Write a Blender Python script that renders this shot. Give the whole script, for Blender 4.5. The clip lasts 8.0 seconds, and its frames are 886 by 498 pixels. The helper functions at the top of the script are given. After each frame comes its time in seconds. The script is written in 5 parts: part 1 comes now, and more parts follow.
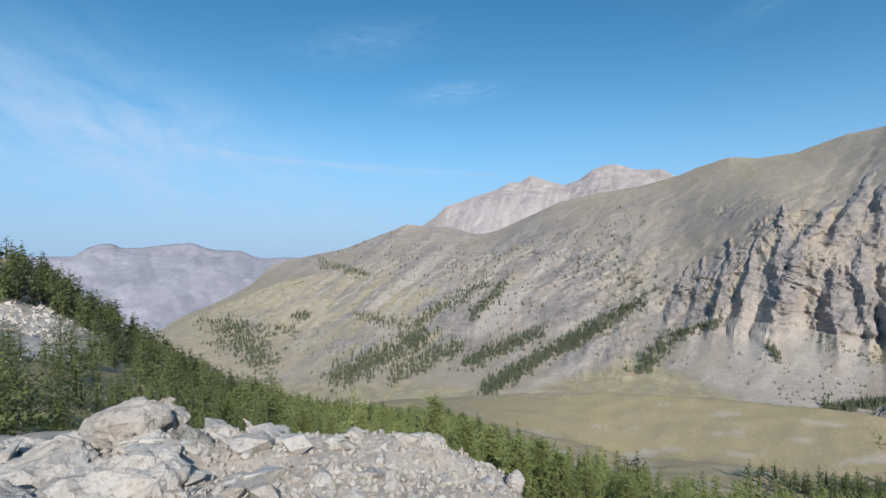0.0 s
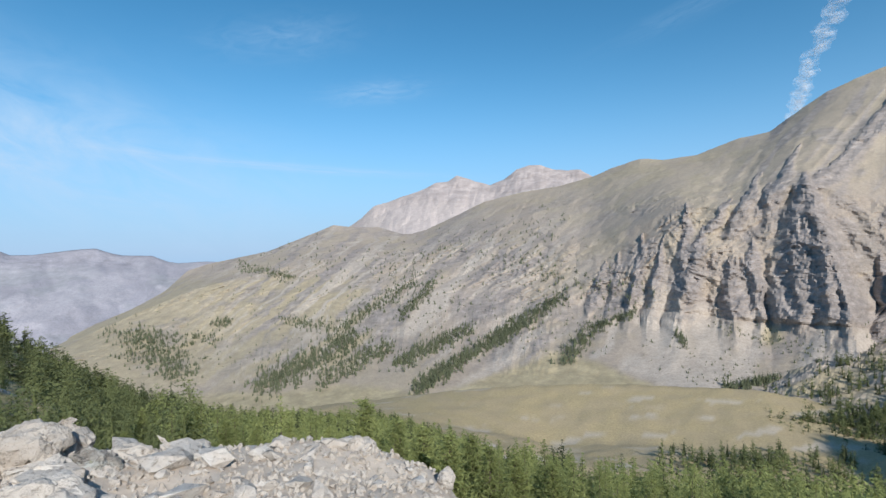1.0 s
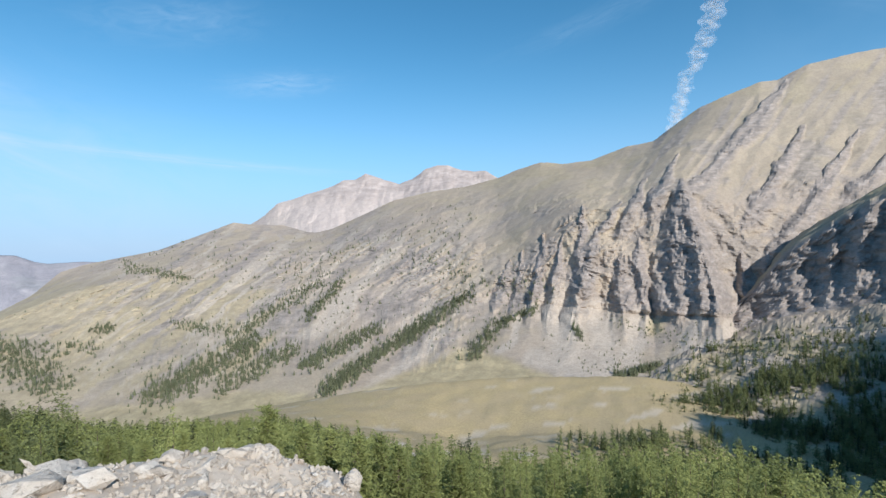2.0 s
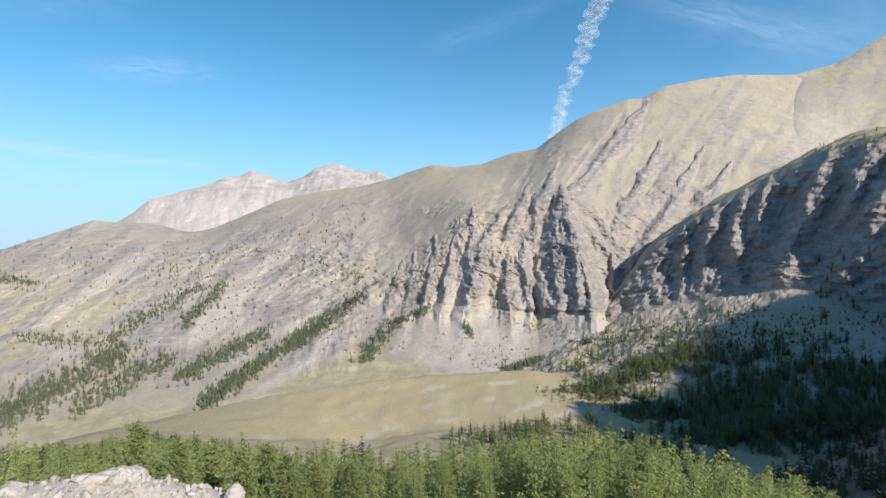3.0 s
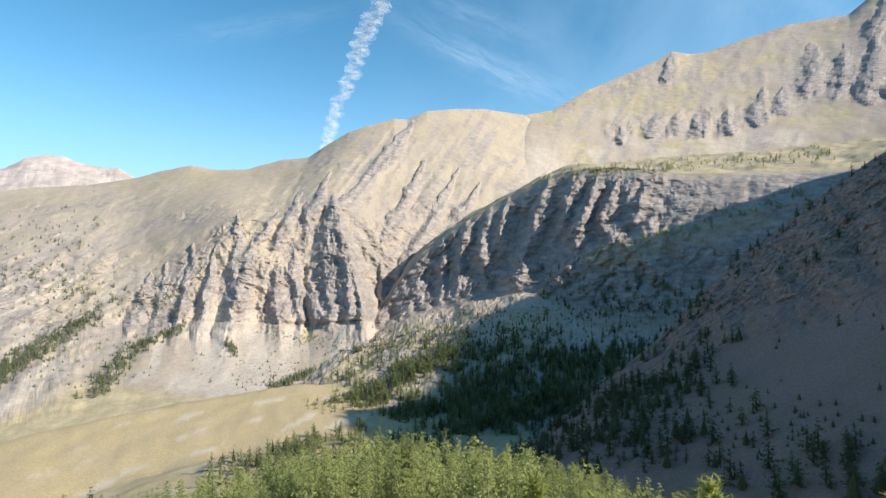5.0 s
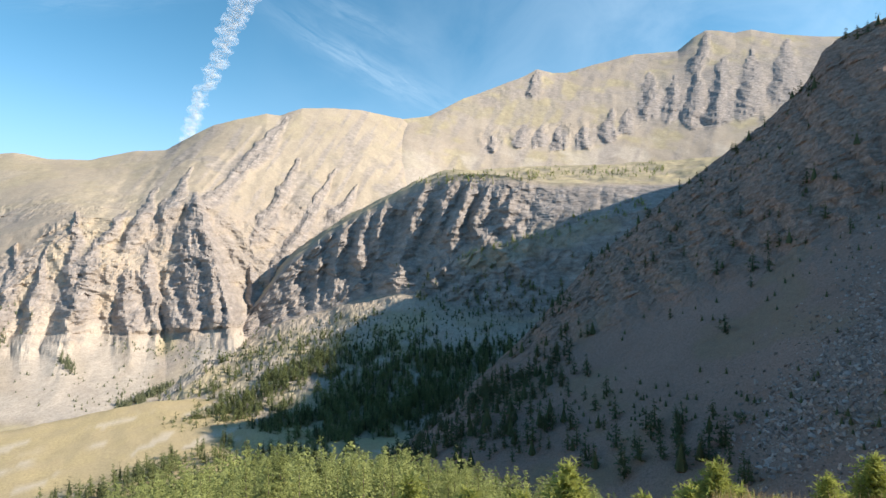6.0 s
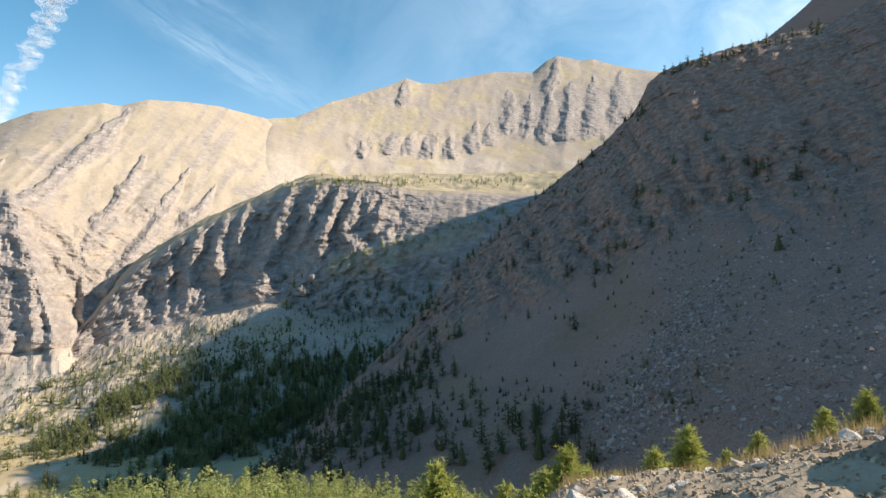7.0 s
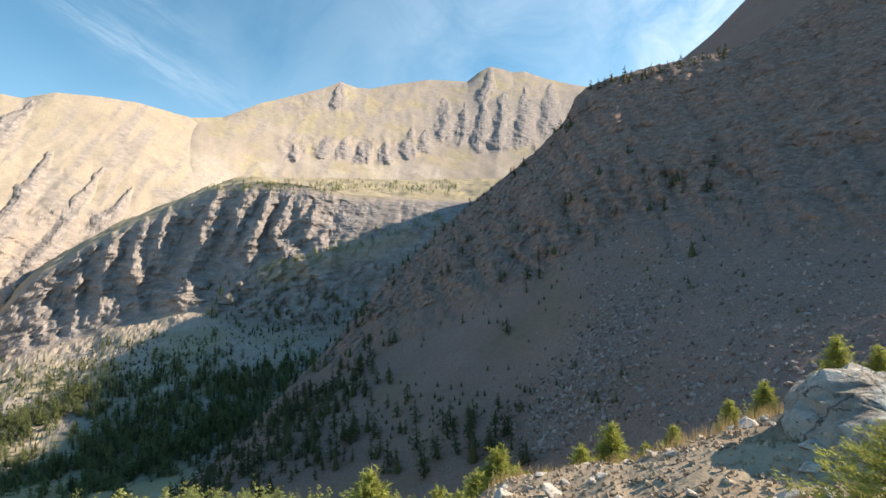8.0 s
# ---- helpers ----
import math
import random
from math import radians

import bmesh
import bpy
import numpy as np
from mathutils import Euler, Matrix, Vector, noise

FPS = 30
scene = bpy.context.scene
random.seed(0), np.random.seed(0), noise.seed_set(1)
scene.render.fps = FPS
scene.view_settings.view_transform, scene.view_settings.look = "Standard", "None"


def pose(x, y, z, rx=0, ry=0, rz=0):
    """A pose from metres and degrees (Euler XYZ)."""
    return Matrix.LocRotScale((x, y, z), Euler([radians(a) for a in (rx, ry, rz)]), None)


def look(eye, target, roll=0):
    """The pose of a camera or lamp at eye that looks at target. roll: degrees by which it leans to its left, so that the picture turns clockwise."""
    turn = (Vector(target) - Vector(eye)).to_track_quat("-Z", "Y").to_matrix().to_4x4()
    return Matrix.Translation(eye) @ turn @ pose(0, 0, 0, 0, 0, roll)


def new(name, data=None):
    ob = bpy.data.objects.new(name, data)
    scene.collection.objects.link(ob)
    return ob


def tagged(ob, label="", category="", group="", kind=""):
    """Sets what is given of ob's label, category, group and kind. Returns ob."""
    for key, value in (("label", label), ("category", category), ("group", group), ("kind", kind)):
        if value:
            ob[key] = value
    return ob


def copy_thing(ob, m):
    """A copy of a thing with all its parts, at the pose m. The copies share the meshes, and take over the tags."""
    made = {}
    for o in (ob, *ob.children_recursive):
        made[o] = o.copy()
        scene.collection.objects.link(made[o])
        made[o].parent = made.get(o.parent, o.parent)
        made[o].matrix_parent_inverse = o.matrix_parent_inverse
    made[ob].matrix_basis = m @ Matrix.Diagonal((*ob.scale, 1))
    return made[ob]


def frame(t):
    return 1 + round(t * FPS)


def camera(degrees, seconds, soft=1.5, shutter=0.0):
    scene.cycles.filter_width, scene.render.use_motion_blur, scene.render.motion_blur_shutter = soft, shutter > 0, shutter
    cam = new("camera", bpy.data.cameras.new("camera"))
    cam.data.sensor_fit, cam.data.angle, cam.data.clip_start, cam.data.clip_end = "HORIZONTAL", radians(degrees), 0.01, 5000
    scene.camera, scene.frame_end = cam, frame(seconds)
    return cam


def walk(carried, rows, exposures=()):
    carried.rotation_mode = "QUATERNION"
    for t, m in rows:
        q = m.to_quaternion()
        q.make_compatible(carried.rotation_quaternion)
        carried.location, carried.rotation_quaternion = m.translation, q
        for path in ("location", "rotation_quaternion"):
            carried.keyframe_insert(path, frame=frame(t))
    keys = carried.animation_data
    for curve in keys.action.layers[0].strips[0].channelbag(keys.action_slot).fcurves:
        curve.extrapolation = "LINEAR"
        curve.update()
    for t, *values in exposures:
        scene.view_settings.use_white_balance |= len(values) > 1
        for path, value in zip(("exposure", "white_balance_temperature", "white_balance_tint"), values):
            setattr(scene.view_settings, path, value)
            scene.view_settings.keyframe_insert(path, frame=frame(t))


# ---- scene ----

EYE = 1.6  # height of the first eye over the trail
cam = camera(82.7, 8.0, 1.5)
# seconds, x, y, z of the eye, degrees to the right, up, lean to the right
PATH = [
    (0.0, 0.0, 0.0, 0.0, 0.0, 0.0, 0.0),
    (0.5, 0.006, 0.0, 0.0, 3.22, 0.01, 0.63),
    (1.0, 0.014, 0.0, 0.0, 8.14, -0.09, 1.10),
    (1.5, 0.021, -0.002, 0.0, 12.95, -0.30, 1.01),
    (1.7, 0.024, -0.003, 0.0, 15.10, -0.34, 0.98),
    (3.0, 0.046, -0.013, 0.0, 30.58, -0.54, 0.94),
    (3.5, 0.056, -0.019, 0.0, 37.17, -0.24, 0.26),
    (4.0, 0.065, -0.027, 0.0, 43.97, -0.06, 0.36),
    (4.5, 0.072, -0.035, 0.0, 49.92, 0.17, 0.54),
    (4.7, 0.075, -0.038, 0.0, 52.35, 0.22, 0.60),
    (6.0, 0.090, -0.063, 0.0, 70.06, 0.38, 0.62),
    (6.5, 0.094, -0.075, -0.005, 77.41, 0.58, 0.28),
    (7.0, 0.096, -0.088, -0.012, 84.77, 0.84, 1.02),
    (7.5, 0.098, -0.105, -0.025, 90.81, 1.06, 1.30),
    (8.0, 0.090, -0.130, -0.040, 92.13, 1.39, 1.07),
]
EXPOSURES = [(0.0, 0.38, 6400, 9), (1.5, 0.56, 6500, 9), (3.5, 0.86, 6800, 8), (4.7, 1.03, 7050, 9), (6.5, 1.18, 7700, 11), (8.0, 1.24, 8200, 13)]
walk(cam, [(t, pose(x, y, EYE + z, 90 + up, lean, -right)) for t, x, y, z, right, up, lean in PATH], EXPOSURES)

# ---- daylight ----
SUN_AZ, SUN_EL = 170.0, 31.0
world = bpy.data.worlds.new("sky")
scene.world = world
world.use_nodes = True
wt = world.node_tree
sky = wt.nodes.new("ShaderNodeTexSky")
sky.sky_type, sky.sun_disc = "NISHITA", False
sky.sun_elevation, sky.sun_rotation = radians(SUN_EL), radians(SUN_AZ)
sky.altitude, sky.air_density, sky.dust_density, sky.ozone_density = 2000, 1.0, 1.3, 2.5
wt.nodes["Background"].inputs["Strength"].default_value = 0.122


def wmath(op, a, b=0.0, c=0.0):
    n = wt.nodes.new("ShaderNodeMath")
    n.operation = op
    for socket, v in zip(n.inputs, (a, b, c)):
        if isinstance(v, (int, float)):
            socket.default_value = v
        else:
            wt.links.new(v, socket)
    return n.outputs[0]


# thin cirrus: degrees right and up of its middle, half length, half width, slant in degrees, strength
CIRRUS = [(-33, 10, 20, 6.0, -14, 0.85), (-9, 22, 7, 1.8, 8, 0.22), (1, 17.2, 5, 1.0, 6, 0.35), (-8, 9.0, 14, 0.4, -3, 0.6), (62, 20, 10, 1.5, -25, 0.3), (60, 25, 7, 1.2, -20, 0.15), (124, 26, 13, 8, 25, 0.7), (36, 23, 8, 1.0, 15, 0.12), (104, 24, 36, 20, 15, 0.3)]
way = wt.nodes.new("ShaderNodeTexCoord").outputs["Generated"]
split = wt.nodes.new("ShaderNodeSeparateXYZ")
wt.links.new(way, split.inputs[0])
az_deg = wmath("MULTIPLY", wmath("ARCTAN2", split.outputs[0], split.outputs[1]), 57.2958)
el_deg = wmath("MULTIPLY", wmath("ARCSINE", split.outputs[2]), 57.2958)
veil = 0.0
for c_az, c_el, c_long, c_wide, c_slant, c_strength in CIRRUS:
    du, dv = wmath("SUBTRACT", az_deg, c_az), wmath("SUBTRACT", el_deg, c_el)
    co, si = math.cos(radians(c_slant)), math.sin(radians(c_slant))
    cu = wmath("MULTIPLY_ADD", du, co / c_long, wmath("MULTIPLY", dv, si / c_long))
    cv = wmath("MULTIPLY_ADD", dv, co / c_wide, wmath("MULTIPLY", du, -si / c_wide))
    joined = wt.nodes.new("ShaderNodeCombineXYZ")
    for k, v in enumerate((wmath("MULTIPLY", cu, min(1.2 + c_long * 0.06, 2.0)), wmath("MULTIPLY", cv, 1.3), c_az)):
        if isinstance(v, (int, float)):
            joined.inputs[k].default_value = v
        else:
            wt.links.new(v, joined.inputs[k])
    wisp = wt.nodes.new("ShaderNodeTexNoise")
    wisp.inputs["Scale"].default_value, wisp.inputs["Detail"].default_value, wisp.inputs["Roughness"].default_value, wisp.inputs["Distortion"].default_value = 1.3, 6, 0.6, 0.8
    wt.links.new(joined.outputs[0], wisp.inputs["Vector"])
    away = wmath("ADD", wmath("MULTIPLY", cu, cu), wmath("MULTIPLY", cv, cv))
    body = wmath("EXPONENT", wmath("MULTIPLY", away, -1.0))
    grainy = wmath("MULTIPLY_ADD", wisp.outputs["Fac"], 2.6, -0.75)
    grainy = wmath("MINIMUM", wmath("MAXIMUM", grainy, 0.0), 1.0)
    veil = wmath("ADD", wmath("MULTIPLY", wmath("MULTIPLY", body, grainy), c_strength), veil)
veil = wmath("MINIMUM", veil, 0.85)
deeper = wt.nodes.new("ShaderNodeHueSaturation")
deeper.inputs["Hue"].default_value, deeper.inputs["Saturation"].default_value, deeper.inputs["Value"].default_value = 0.485, 1.25, 0.88
wt.links.new(sky.outputs[0], deeper.inputs["Color"])
low = wmath("DIVIDE", wmath("MAXIMUM", el_deg, 0.0), 11.0)
hazy = wt.nodes.new("ShaderNodeMix")  # pale blue haze over the horizon
hazy.data_type = "RGBA"
wt.links.new(wmath("MULTIPLY", wmath("EXPONENT", wmath("MULTIPLY", wmath("MULTIPLY", low, low), -1.0)), 0.88), hazy.inputs[0])
wt.links.new(deeper.outputs[0], hazy.inputs[6])
hazy.inputs[7].default_value = (1.85, 3.1, 4.9, 1)
cloudy = wt.nodes.new("ShaderNodeMix")
cloudy.data_type = "RGBA"
wt.links.new(veil, cloudy.inputs[0])
wt.links.new(hazy.outputs[2], cloudy.inputs[6])
cloudy.inputs[7].default_value = (3.0, 4.15, 5.6, 1)
wt.links.new(cloudy.outputs[2], wt.nodes["Background"].inputs["Color"])
sun = new("sun", bpy.data.lights.new("sun", "SUN"))
sun.data.energy, sun.data.angle, sun.data.color = 3.5, radians(0.5), (1.0, 0.97, 0.92)
sa, se = radians(SUN_AZ), radians(SUN_EL)
sun.matrix_world = look((math.sin(sa) * math.cos(se) * 50, math.cos(sa) * math.cos(se) * 50, math.sin(se) * 50), (0, 0, 0))


# ---- noise in arrays ----
rng = np.random.RandomState(7)
PERM = rng.permutation(512).astype(np.int32)
GRAD = rng.normal(size=(512, 3))
GRAD = np.ascontiguousarray((GRAD / np.linalg.norm(GRAD, axis=1)[:, None]).T.astype(np.float32))


def perlin(p):
    """Gradient noise, about -1 to 1, at the points p (n, 3)."""
    p = np.asarray(p, np.float32)
    if len(p) > 24000:
        return np.concatenate([perlin(q) for q in np.array_split(p, len(p) // 12000)])
    x, y, z = np.ascontiguousarray(p.T)
    ix, iy, iz = (np.floor(c).astype(np.int32) for c in (x, y, z))
    fx, fy, fz = x - ix, y - iy, z - iz
    ux, uy, uz = (f * f * f * (f * (f * 6 - 15) + 10) for f in (fx, fy, fz))
    out = 0
    for dx in (0, 1):
        hx = PERM[(ix + dx) & 511] + iy
        for dy in (0, 1):
            hy = PERM[(hx + dy) & 511] + iz
            wxy = (ux if dx else 1 - ux) * (uy if dy else 1 - uy)
            for dz in (0, 1):
                h = PERM[(hy + dz) & 511]
                d = GRAD[0][h] * (fx - dx) + GRAD[1][h] * (fy - dy) + GRAD[2][h] * (fz - dz)
                out = out + wxy * (uz if dz else 1 - uz) * d
    return out * 1.6


def fbm(p, octaves=4, gain=0.5):
    out, a = 0, 1.0
    for k in range(octaves):
        out = out + a * perlin(p * 2.0 ** k + 17.3 * k)
        a *= gain
    return out


def ridged(p, octaves=4, gain=0.5):
    out, a = 0, 1.0
    for k in range(octaves):
        out = out + a * (1 - 2 * np.abs(perlin(p * 2.0 ** k + 31.7 * k)))
        a *= gain
    return out


def crag(p, size, octaves=6, gain=0.6, seed=0.0):
    """Broken rock: warped ridges of about that size, about -1 to 2."""
    q = p / size + seed
    w = np.stack([fbm(q * 0.7 + 5, 2), fbm(q * 0.7 + 15, 2), fbm(q * 0.7 + 25, 2)], 1)
    return ridged(q + 0.5 * w, octaves, gain)


def smooth(a, b, x):
    t = np.clip((x - a) / (b - a), 0, 1)
    return t * t * (3 - 2 * t)


# ---- materials ----
class Mat:
    """A small builder of node materials."""

    def __init__(self, name, rough=0.9, metal=0.0, spec=0.2):
        self.m = bpy.data.materials.new(name)
        self.m.use_nodes = True
        self.t = self.m.node_tree
        self.b = self.t.nodes["Principled BSDF"]
        self.b.inputs["Roughness"].default_value = rough
        self.b.inputs["Metallic"].default_value = metal
        self.b.inputs["Specular IOR Level"].default_value = spec
        self.geo = self.t.nodes.new("ShaderNodeNewGeometry")

    def node(self, kind, **props):
        n = self.t.nodes.new(kind)
        for k, v in props.items():
            n.inputs[k].default_value = v
        return n

    def link(self, a, b):
        self.t.links.new(a, b)

    def pos(self, scale=(1, 1, 1), source=None):
        n = self.node("ShaderNodeVectorMath")
        n.operation = "MULTIPLY"
        self.link(source or self.geo.outputs["Position"], n.inputs[0])
        n.inputs[1].default_value = scale
        return n.outputs[0]

    def noise(self, scale, detail=4, rough=0.6, vec=None, distort=0.0):
        n = self.node("ShaderNodeTexNoise", Scale=scale, Detail=detail, Roughness=rough, Distortion=distort)
        self.link(vec or self.geo.outputs["Position"], n.inputs["Vector"])
        return n.outputs["Fac"]

    def cells(self, scale, vec=None, feature="F1"):
        n = self.node("ShaderNodeTexVoronoi", Scale=scale)
        n.feature = feature
        self.link(vec or self.geo.outputs["Position"], n.inputs["Vector"])
        return n

    def ramp(self, fac, *stops):
        n = self.t.nodes.new("ShaderNodeValToRGB")
        e = n.color_ramp.elements
        while len(e) < len(stops):
            e.new(0.5)
        for el, (p, c) in zip(e, stops):
            el.position = p
            el.color = (c, c, c, 1) if isinstance(c, (int, float)) else (*c, 1)
        self.link(fac, n.inputs[0])
        return n.outputs[0]

    def mix(self, fac, a, b, mode="MIX"):
        n = self.t.nodes.new("ShaderNodeMix")
        n.data_type, n.blend_type = "RGBA", mode
        for socket, v in ((n.inputs[0], fac), (n.inputs[6], a), (n.inputs[7], b)):
            if isinstance(v, (int, float)):
                socket.default_value = v
            elif isinstance(v, tuple):
                socket.default_value = (*v, 1)
            else:
                self.link(v, socket)
        return n.outputs[2]

    def attr(self, name):
        n = self.t.nodes.new("ShaderNodeAttribute")
        n.attribute_name = name
        s = self.t.nodes.new("ShaderNodeSeparateColor")
        self.link(n.outputs["Color"], s.inputs[0])
        return s.outputs

    def color(self, c):
        self.link(c, self.b.inputs["Base Color"]) if not isinstance(c, tuple) else setattr(self.b.inputs["Base Color"], "default_value", (*c, 1))
        return self

    def bump(self, h, strength, dist):
        n = self.node("ShaderNodeBump", Strength=strength, Distance=dist)
        self.link(h, n.inputs["Height"])
        last = self.b.inputs["Normal"].links
        if last:
            self.link(last[0].from_socket, n.inputs["Normal"])
        self.link(n.outputs[0], self.b.inputs["Normal"])
        return self


def land_material(name, soil, grass, scree, rock, grain, strata, bump, fleck=1.0, contrast=1.0, lie=0.35):
    """Bare mountain ground: soil, with grass, scree and rock where the land's zones say so. grain and strata in 1/m."""
    m = Mat(name, 0.95, 0, 0.1)
    zr, zg, zb = m.attr("zone")[:3]
    big = m.noise(grain * 0.12, 5)
    mid = m.noise(grain, 6, 0.7)
    fine = m.noise(grain * 9, 4, 0.7)
    c = m.mix(m.ramp(big, (0.3, 0.0), (0.7, 1.0)), tuple(v * 0.86 for v in soil), tuple(v * 1.12 for v in soil))
    c = m.mix(zr, c, m.mix(m.ramp(mid, (0.35, 0), (0.65, 1)), tuple(v * 0.8 for v in grass), tuple(v * 1.2 for v in grass)))
    c = m.mix(zg, c, m.mix(m.ramp(mid, (0.3, 0), (0.7, 1)), tuple(v * 0.88 for v in scree), tuple(v * 1.1 for v in scree)))
    layer = m.noise(1.0, 6, 0.7, m.pos((strata * lie, strata * lie, strata)))
    rc = m.mix(m.ramp(layer, (0.35, 0.0), (0.62, 1.0)), tuple(v * (1 - 0.36 * contrast) for v in rock), tuple(v * (1 + 0.28 * contrast) for v in rock))
    blocks = m.cells(strata * 0.8, m.pos((0.7, 0.7, 1.5)))
    rc = m.mix(m.ramp(blocks.outputs["Distance"], (0.1, 0.0), (0.9, 0.4)), rc, tuple(v * 0.55 for v in rock))
    rc = m.mix(0.3, rc, m.mix(blocks.outputs["Color"], tuple(v * (1 - 0.4 * contrast) for v in rock), tuple(v * (1 + 0.4 * contrast) for v in rock)))
    c = m.mix(zb, c, rc)
    c = m.mix(m.mix(zr, m.ramp(fine, (0.32, 0.7 * fleck), (0.52, 0.0)), m.ramp(fine, (0.32, 0.3), (0.52, 0.0))), c, tuple(v * 0.4 for v in soil))
    patchy = m.noise(grain * 3.5, 5, 0.7)
    c = m.mix(m.mix(zr, m.ramp(patchy, (0.38, 0.45 * fleck), (0.6, 0.0)), m.ramp(patchy, (0.38, 0.16), (0.6, 0.0))), c, tuple(v * 0.55 for v in rock))
    m.color(c)
    m.bump(mid, 0.4, bump * 0.5)
    m.bump(fine, 0.5, bump * 0.12)
    rb = m.mix(zb, (0.5, 0.5, 0.5), layer)
    m.bump(rb, 0.7, bump * 0.5)
    m.bump(m.mix(zb, (0.5, 0.5, 0.5), m.ramp(blocks.outputs["Distance"], (0.0, 1.0), (1.0, 0.0))), 0.6, bump * 0.5)
    return m.m


MOUNTAIN = land_material("bare mountain slope", (0.41, 0.34, 0.275), (0.40, 0.335, 0.215), (0.50, 0.43, 0.365), (0.33, 0.29, 0.27), 0.06, 0.16, 3.0, 0.6, 1.3)
# paler and pinker than the near rock: distance haze painted into the colours
PEAK = land_material("far pinkish rock paled for haze", (0.46, 0.39, 0.36), (0.43, 0.375, 0.32), (0.52, 0.445, 0.415), (0.43, 0.37, 0.35), 0.02, 0.03, 3.0, 0.5)
# the blue-grey cast of this limestone is haze in the base colour
RANGE = land_material("far grey limestone blued for haze", (0.35, 0.335, 0.37), (0.31, 0.31, 0.325), (0.41, 0.39, 0.42), (0.35, 0.335, 0.37), 0.02, 0.03, 3.0, 0.8)
SLOPE = land_material("scree slope", (0.345, 0.215, 0.175), (0.26, 0.19, 0.11), (0.345, 0.235, 0.20), (0.35, 0.235, 0.19), 0.25, 0.45, 1.4, 1.0, 1.9, 0.75)
GROUND = land_material("hillside ground", (0.42, 0.335, 0.245), (0.46, 0.365, 0.21), (0.60, 0.525, 0.455), (0.33, 0.245, 0.17), 0.8, 0.8, 0.25, 0.4)


def plant_material(name, dark, light, transl=0.25):
    m = Mat(name, 0.7, 0, 0.15)
    info = m.t.nodes.new("ShaderNodeObjectInfo")
    isl = m.geo.outputs["Random Per Island"]
    r = m.mix(0.5, isl, info.outputs["Random"])
    big = m.noise(0.09, 3)
    fac = m.mix(0.45, r, m.ramp(big, (0.3, 0), (0.7, 1)))
    c = m.mix(fac, dark, light)
    m.color(c)
    if transl:
        tr = m.node("ShaderNodeBsdfTranslucent")
        m.link(c, tr.inputs["Color"])
        mx = m.node("ShaderNodeMixShader")
        mx.inputs[0].default_value = transl
        m.link(m.b.outputs[0], mx.inputs[1])
        m.link(tr.outputs[0], mx.inputs[2])
        m.link(mx.outputs[0], m.t.nodes["Material Output"].inputs["Surface"])
    return m.m


LARCH = plant_material("larch needles", (0.12, 0.15, 0.055), (0.44, 0.47, 0.18), 0.34)
PINE = plant_material("dark conifer needles", (0.055, 0.066, 0.036), (0.125, 0.142, 0.066), 0.2)
# needles of the far slope: aerial haze put into paler tones
HAZEWOOD = plant_material("larch and pine needles paled for haze", (0.11, 0.125, 0.075), (0.22, 0.235, 0.14), 0.25)
HILLWOOD = plant_material("olive larch needles", (0.10, 0.12, 0.052), (0.27, 0.295, 0.125), 0.3)
BARK = Mat("conifer bark", 0.95)
BARK.color(BARK.mix(BARK.noise(14, 4), (0.09, 0.07, 0.055), (0.2, 0.165, 0.14))).bump(BARK.noise(25, 4), 0.6, 0.02)
BARK = BARK.m


# ---- landforms ----
def mesh_of(name, v, faces, material, zone=None, flat=False):
    """A mesh from arrays of places and of triangles or quads."""
    me = bpy.data.meshes.new(name)
    faces = np.asarray(faces)
    k = faces.shape[1]
    me.vertices.add(len(v))
    me.vertices.foreach_set("co", np.asarray(v, np.float32).ravel())
    me.loops.add(faces.size)
    me.loops.foreach_set("vertex_index", faces.astype(np.int32).ravel())
    me.polygons.add(len(faces))
    me.polygons.foreach_set("loop_start", np.arange(0, faces.size, k, dtype=np.int32))
    me.polygons.foreach_set("use_smooth", np.full(len(faces), not flat))
    me.update(calc_edges=True)
    if zone is not None:
        a = me.color_attributes.new("zone", "FLOAT_COLOR", "POINT")
        a.data.foreach_set("color", np.concatenate([zone, np.ones((len(v), 1))], 1).astype(np.float32).ravel())
    me.materials.append(material)
    return me


def bearing(az, el):
    """Unit ways from the look-out, by degrees to the right of north and up."""
    a, e = np.radians(az), np.radians(el)
    return np.stack([np.sin(a) * np.cos(e), np.cos(a) * np.cos(e), np.sin(e)], -1)


HUB = np.array([0.0, 0.0, EYE])


def rounded(y, width, closed=False):
    """Soft corners: y averaged over about width steps."""
    n = int(width)
    if n < 1:
        return y
    k = np.exp(-0.5 * (np.arange(-2 * n, 2 * n + 1) / (0.7 * n)) ** 2)
    y = np.pad(y, 2 * n, mode="wrap" if closed else "edge")
    return np.convolve(y, k / k.sum(), "valid")


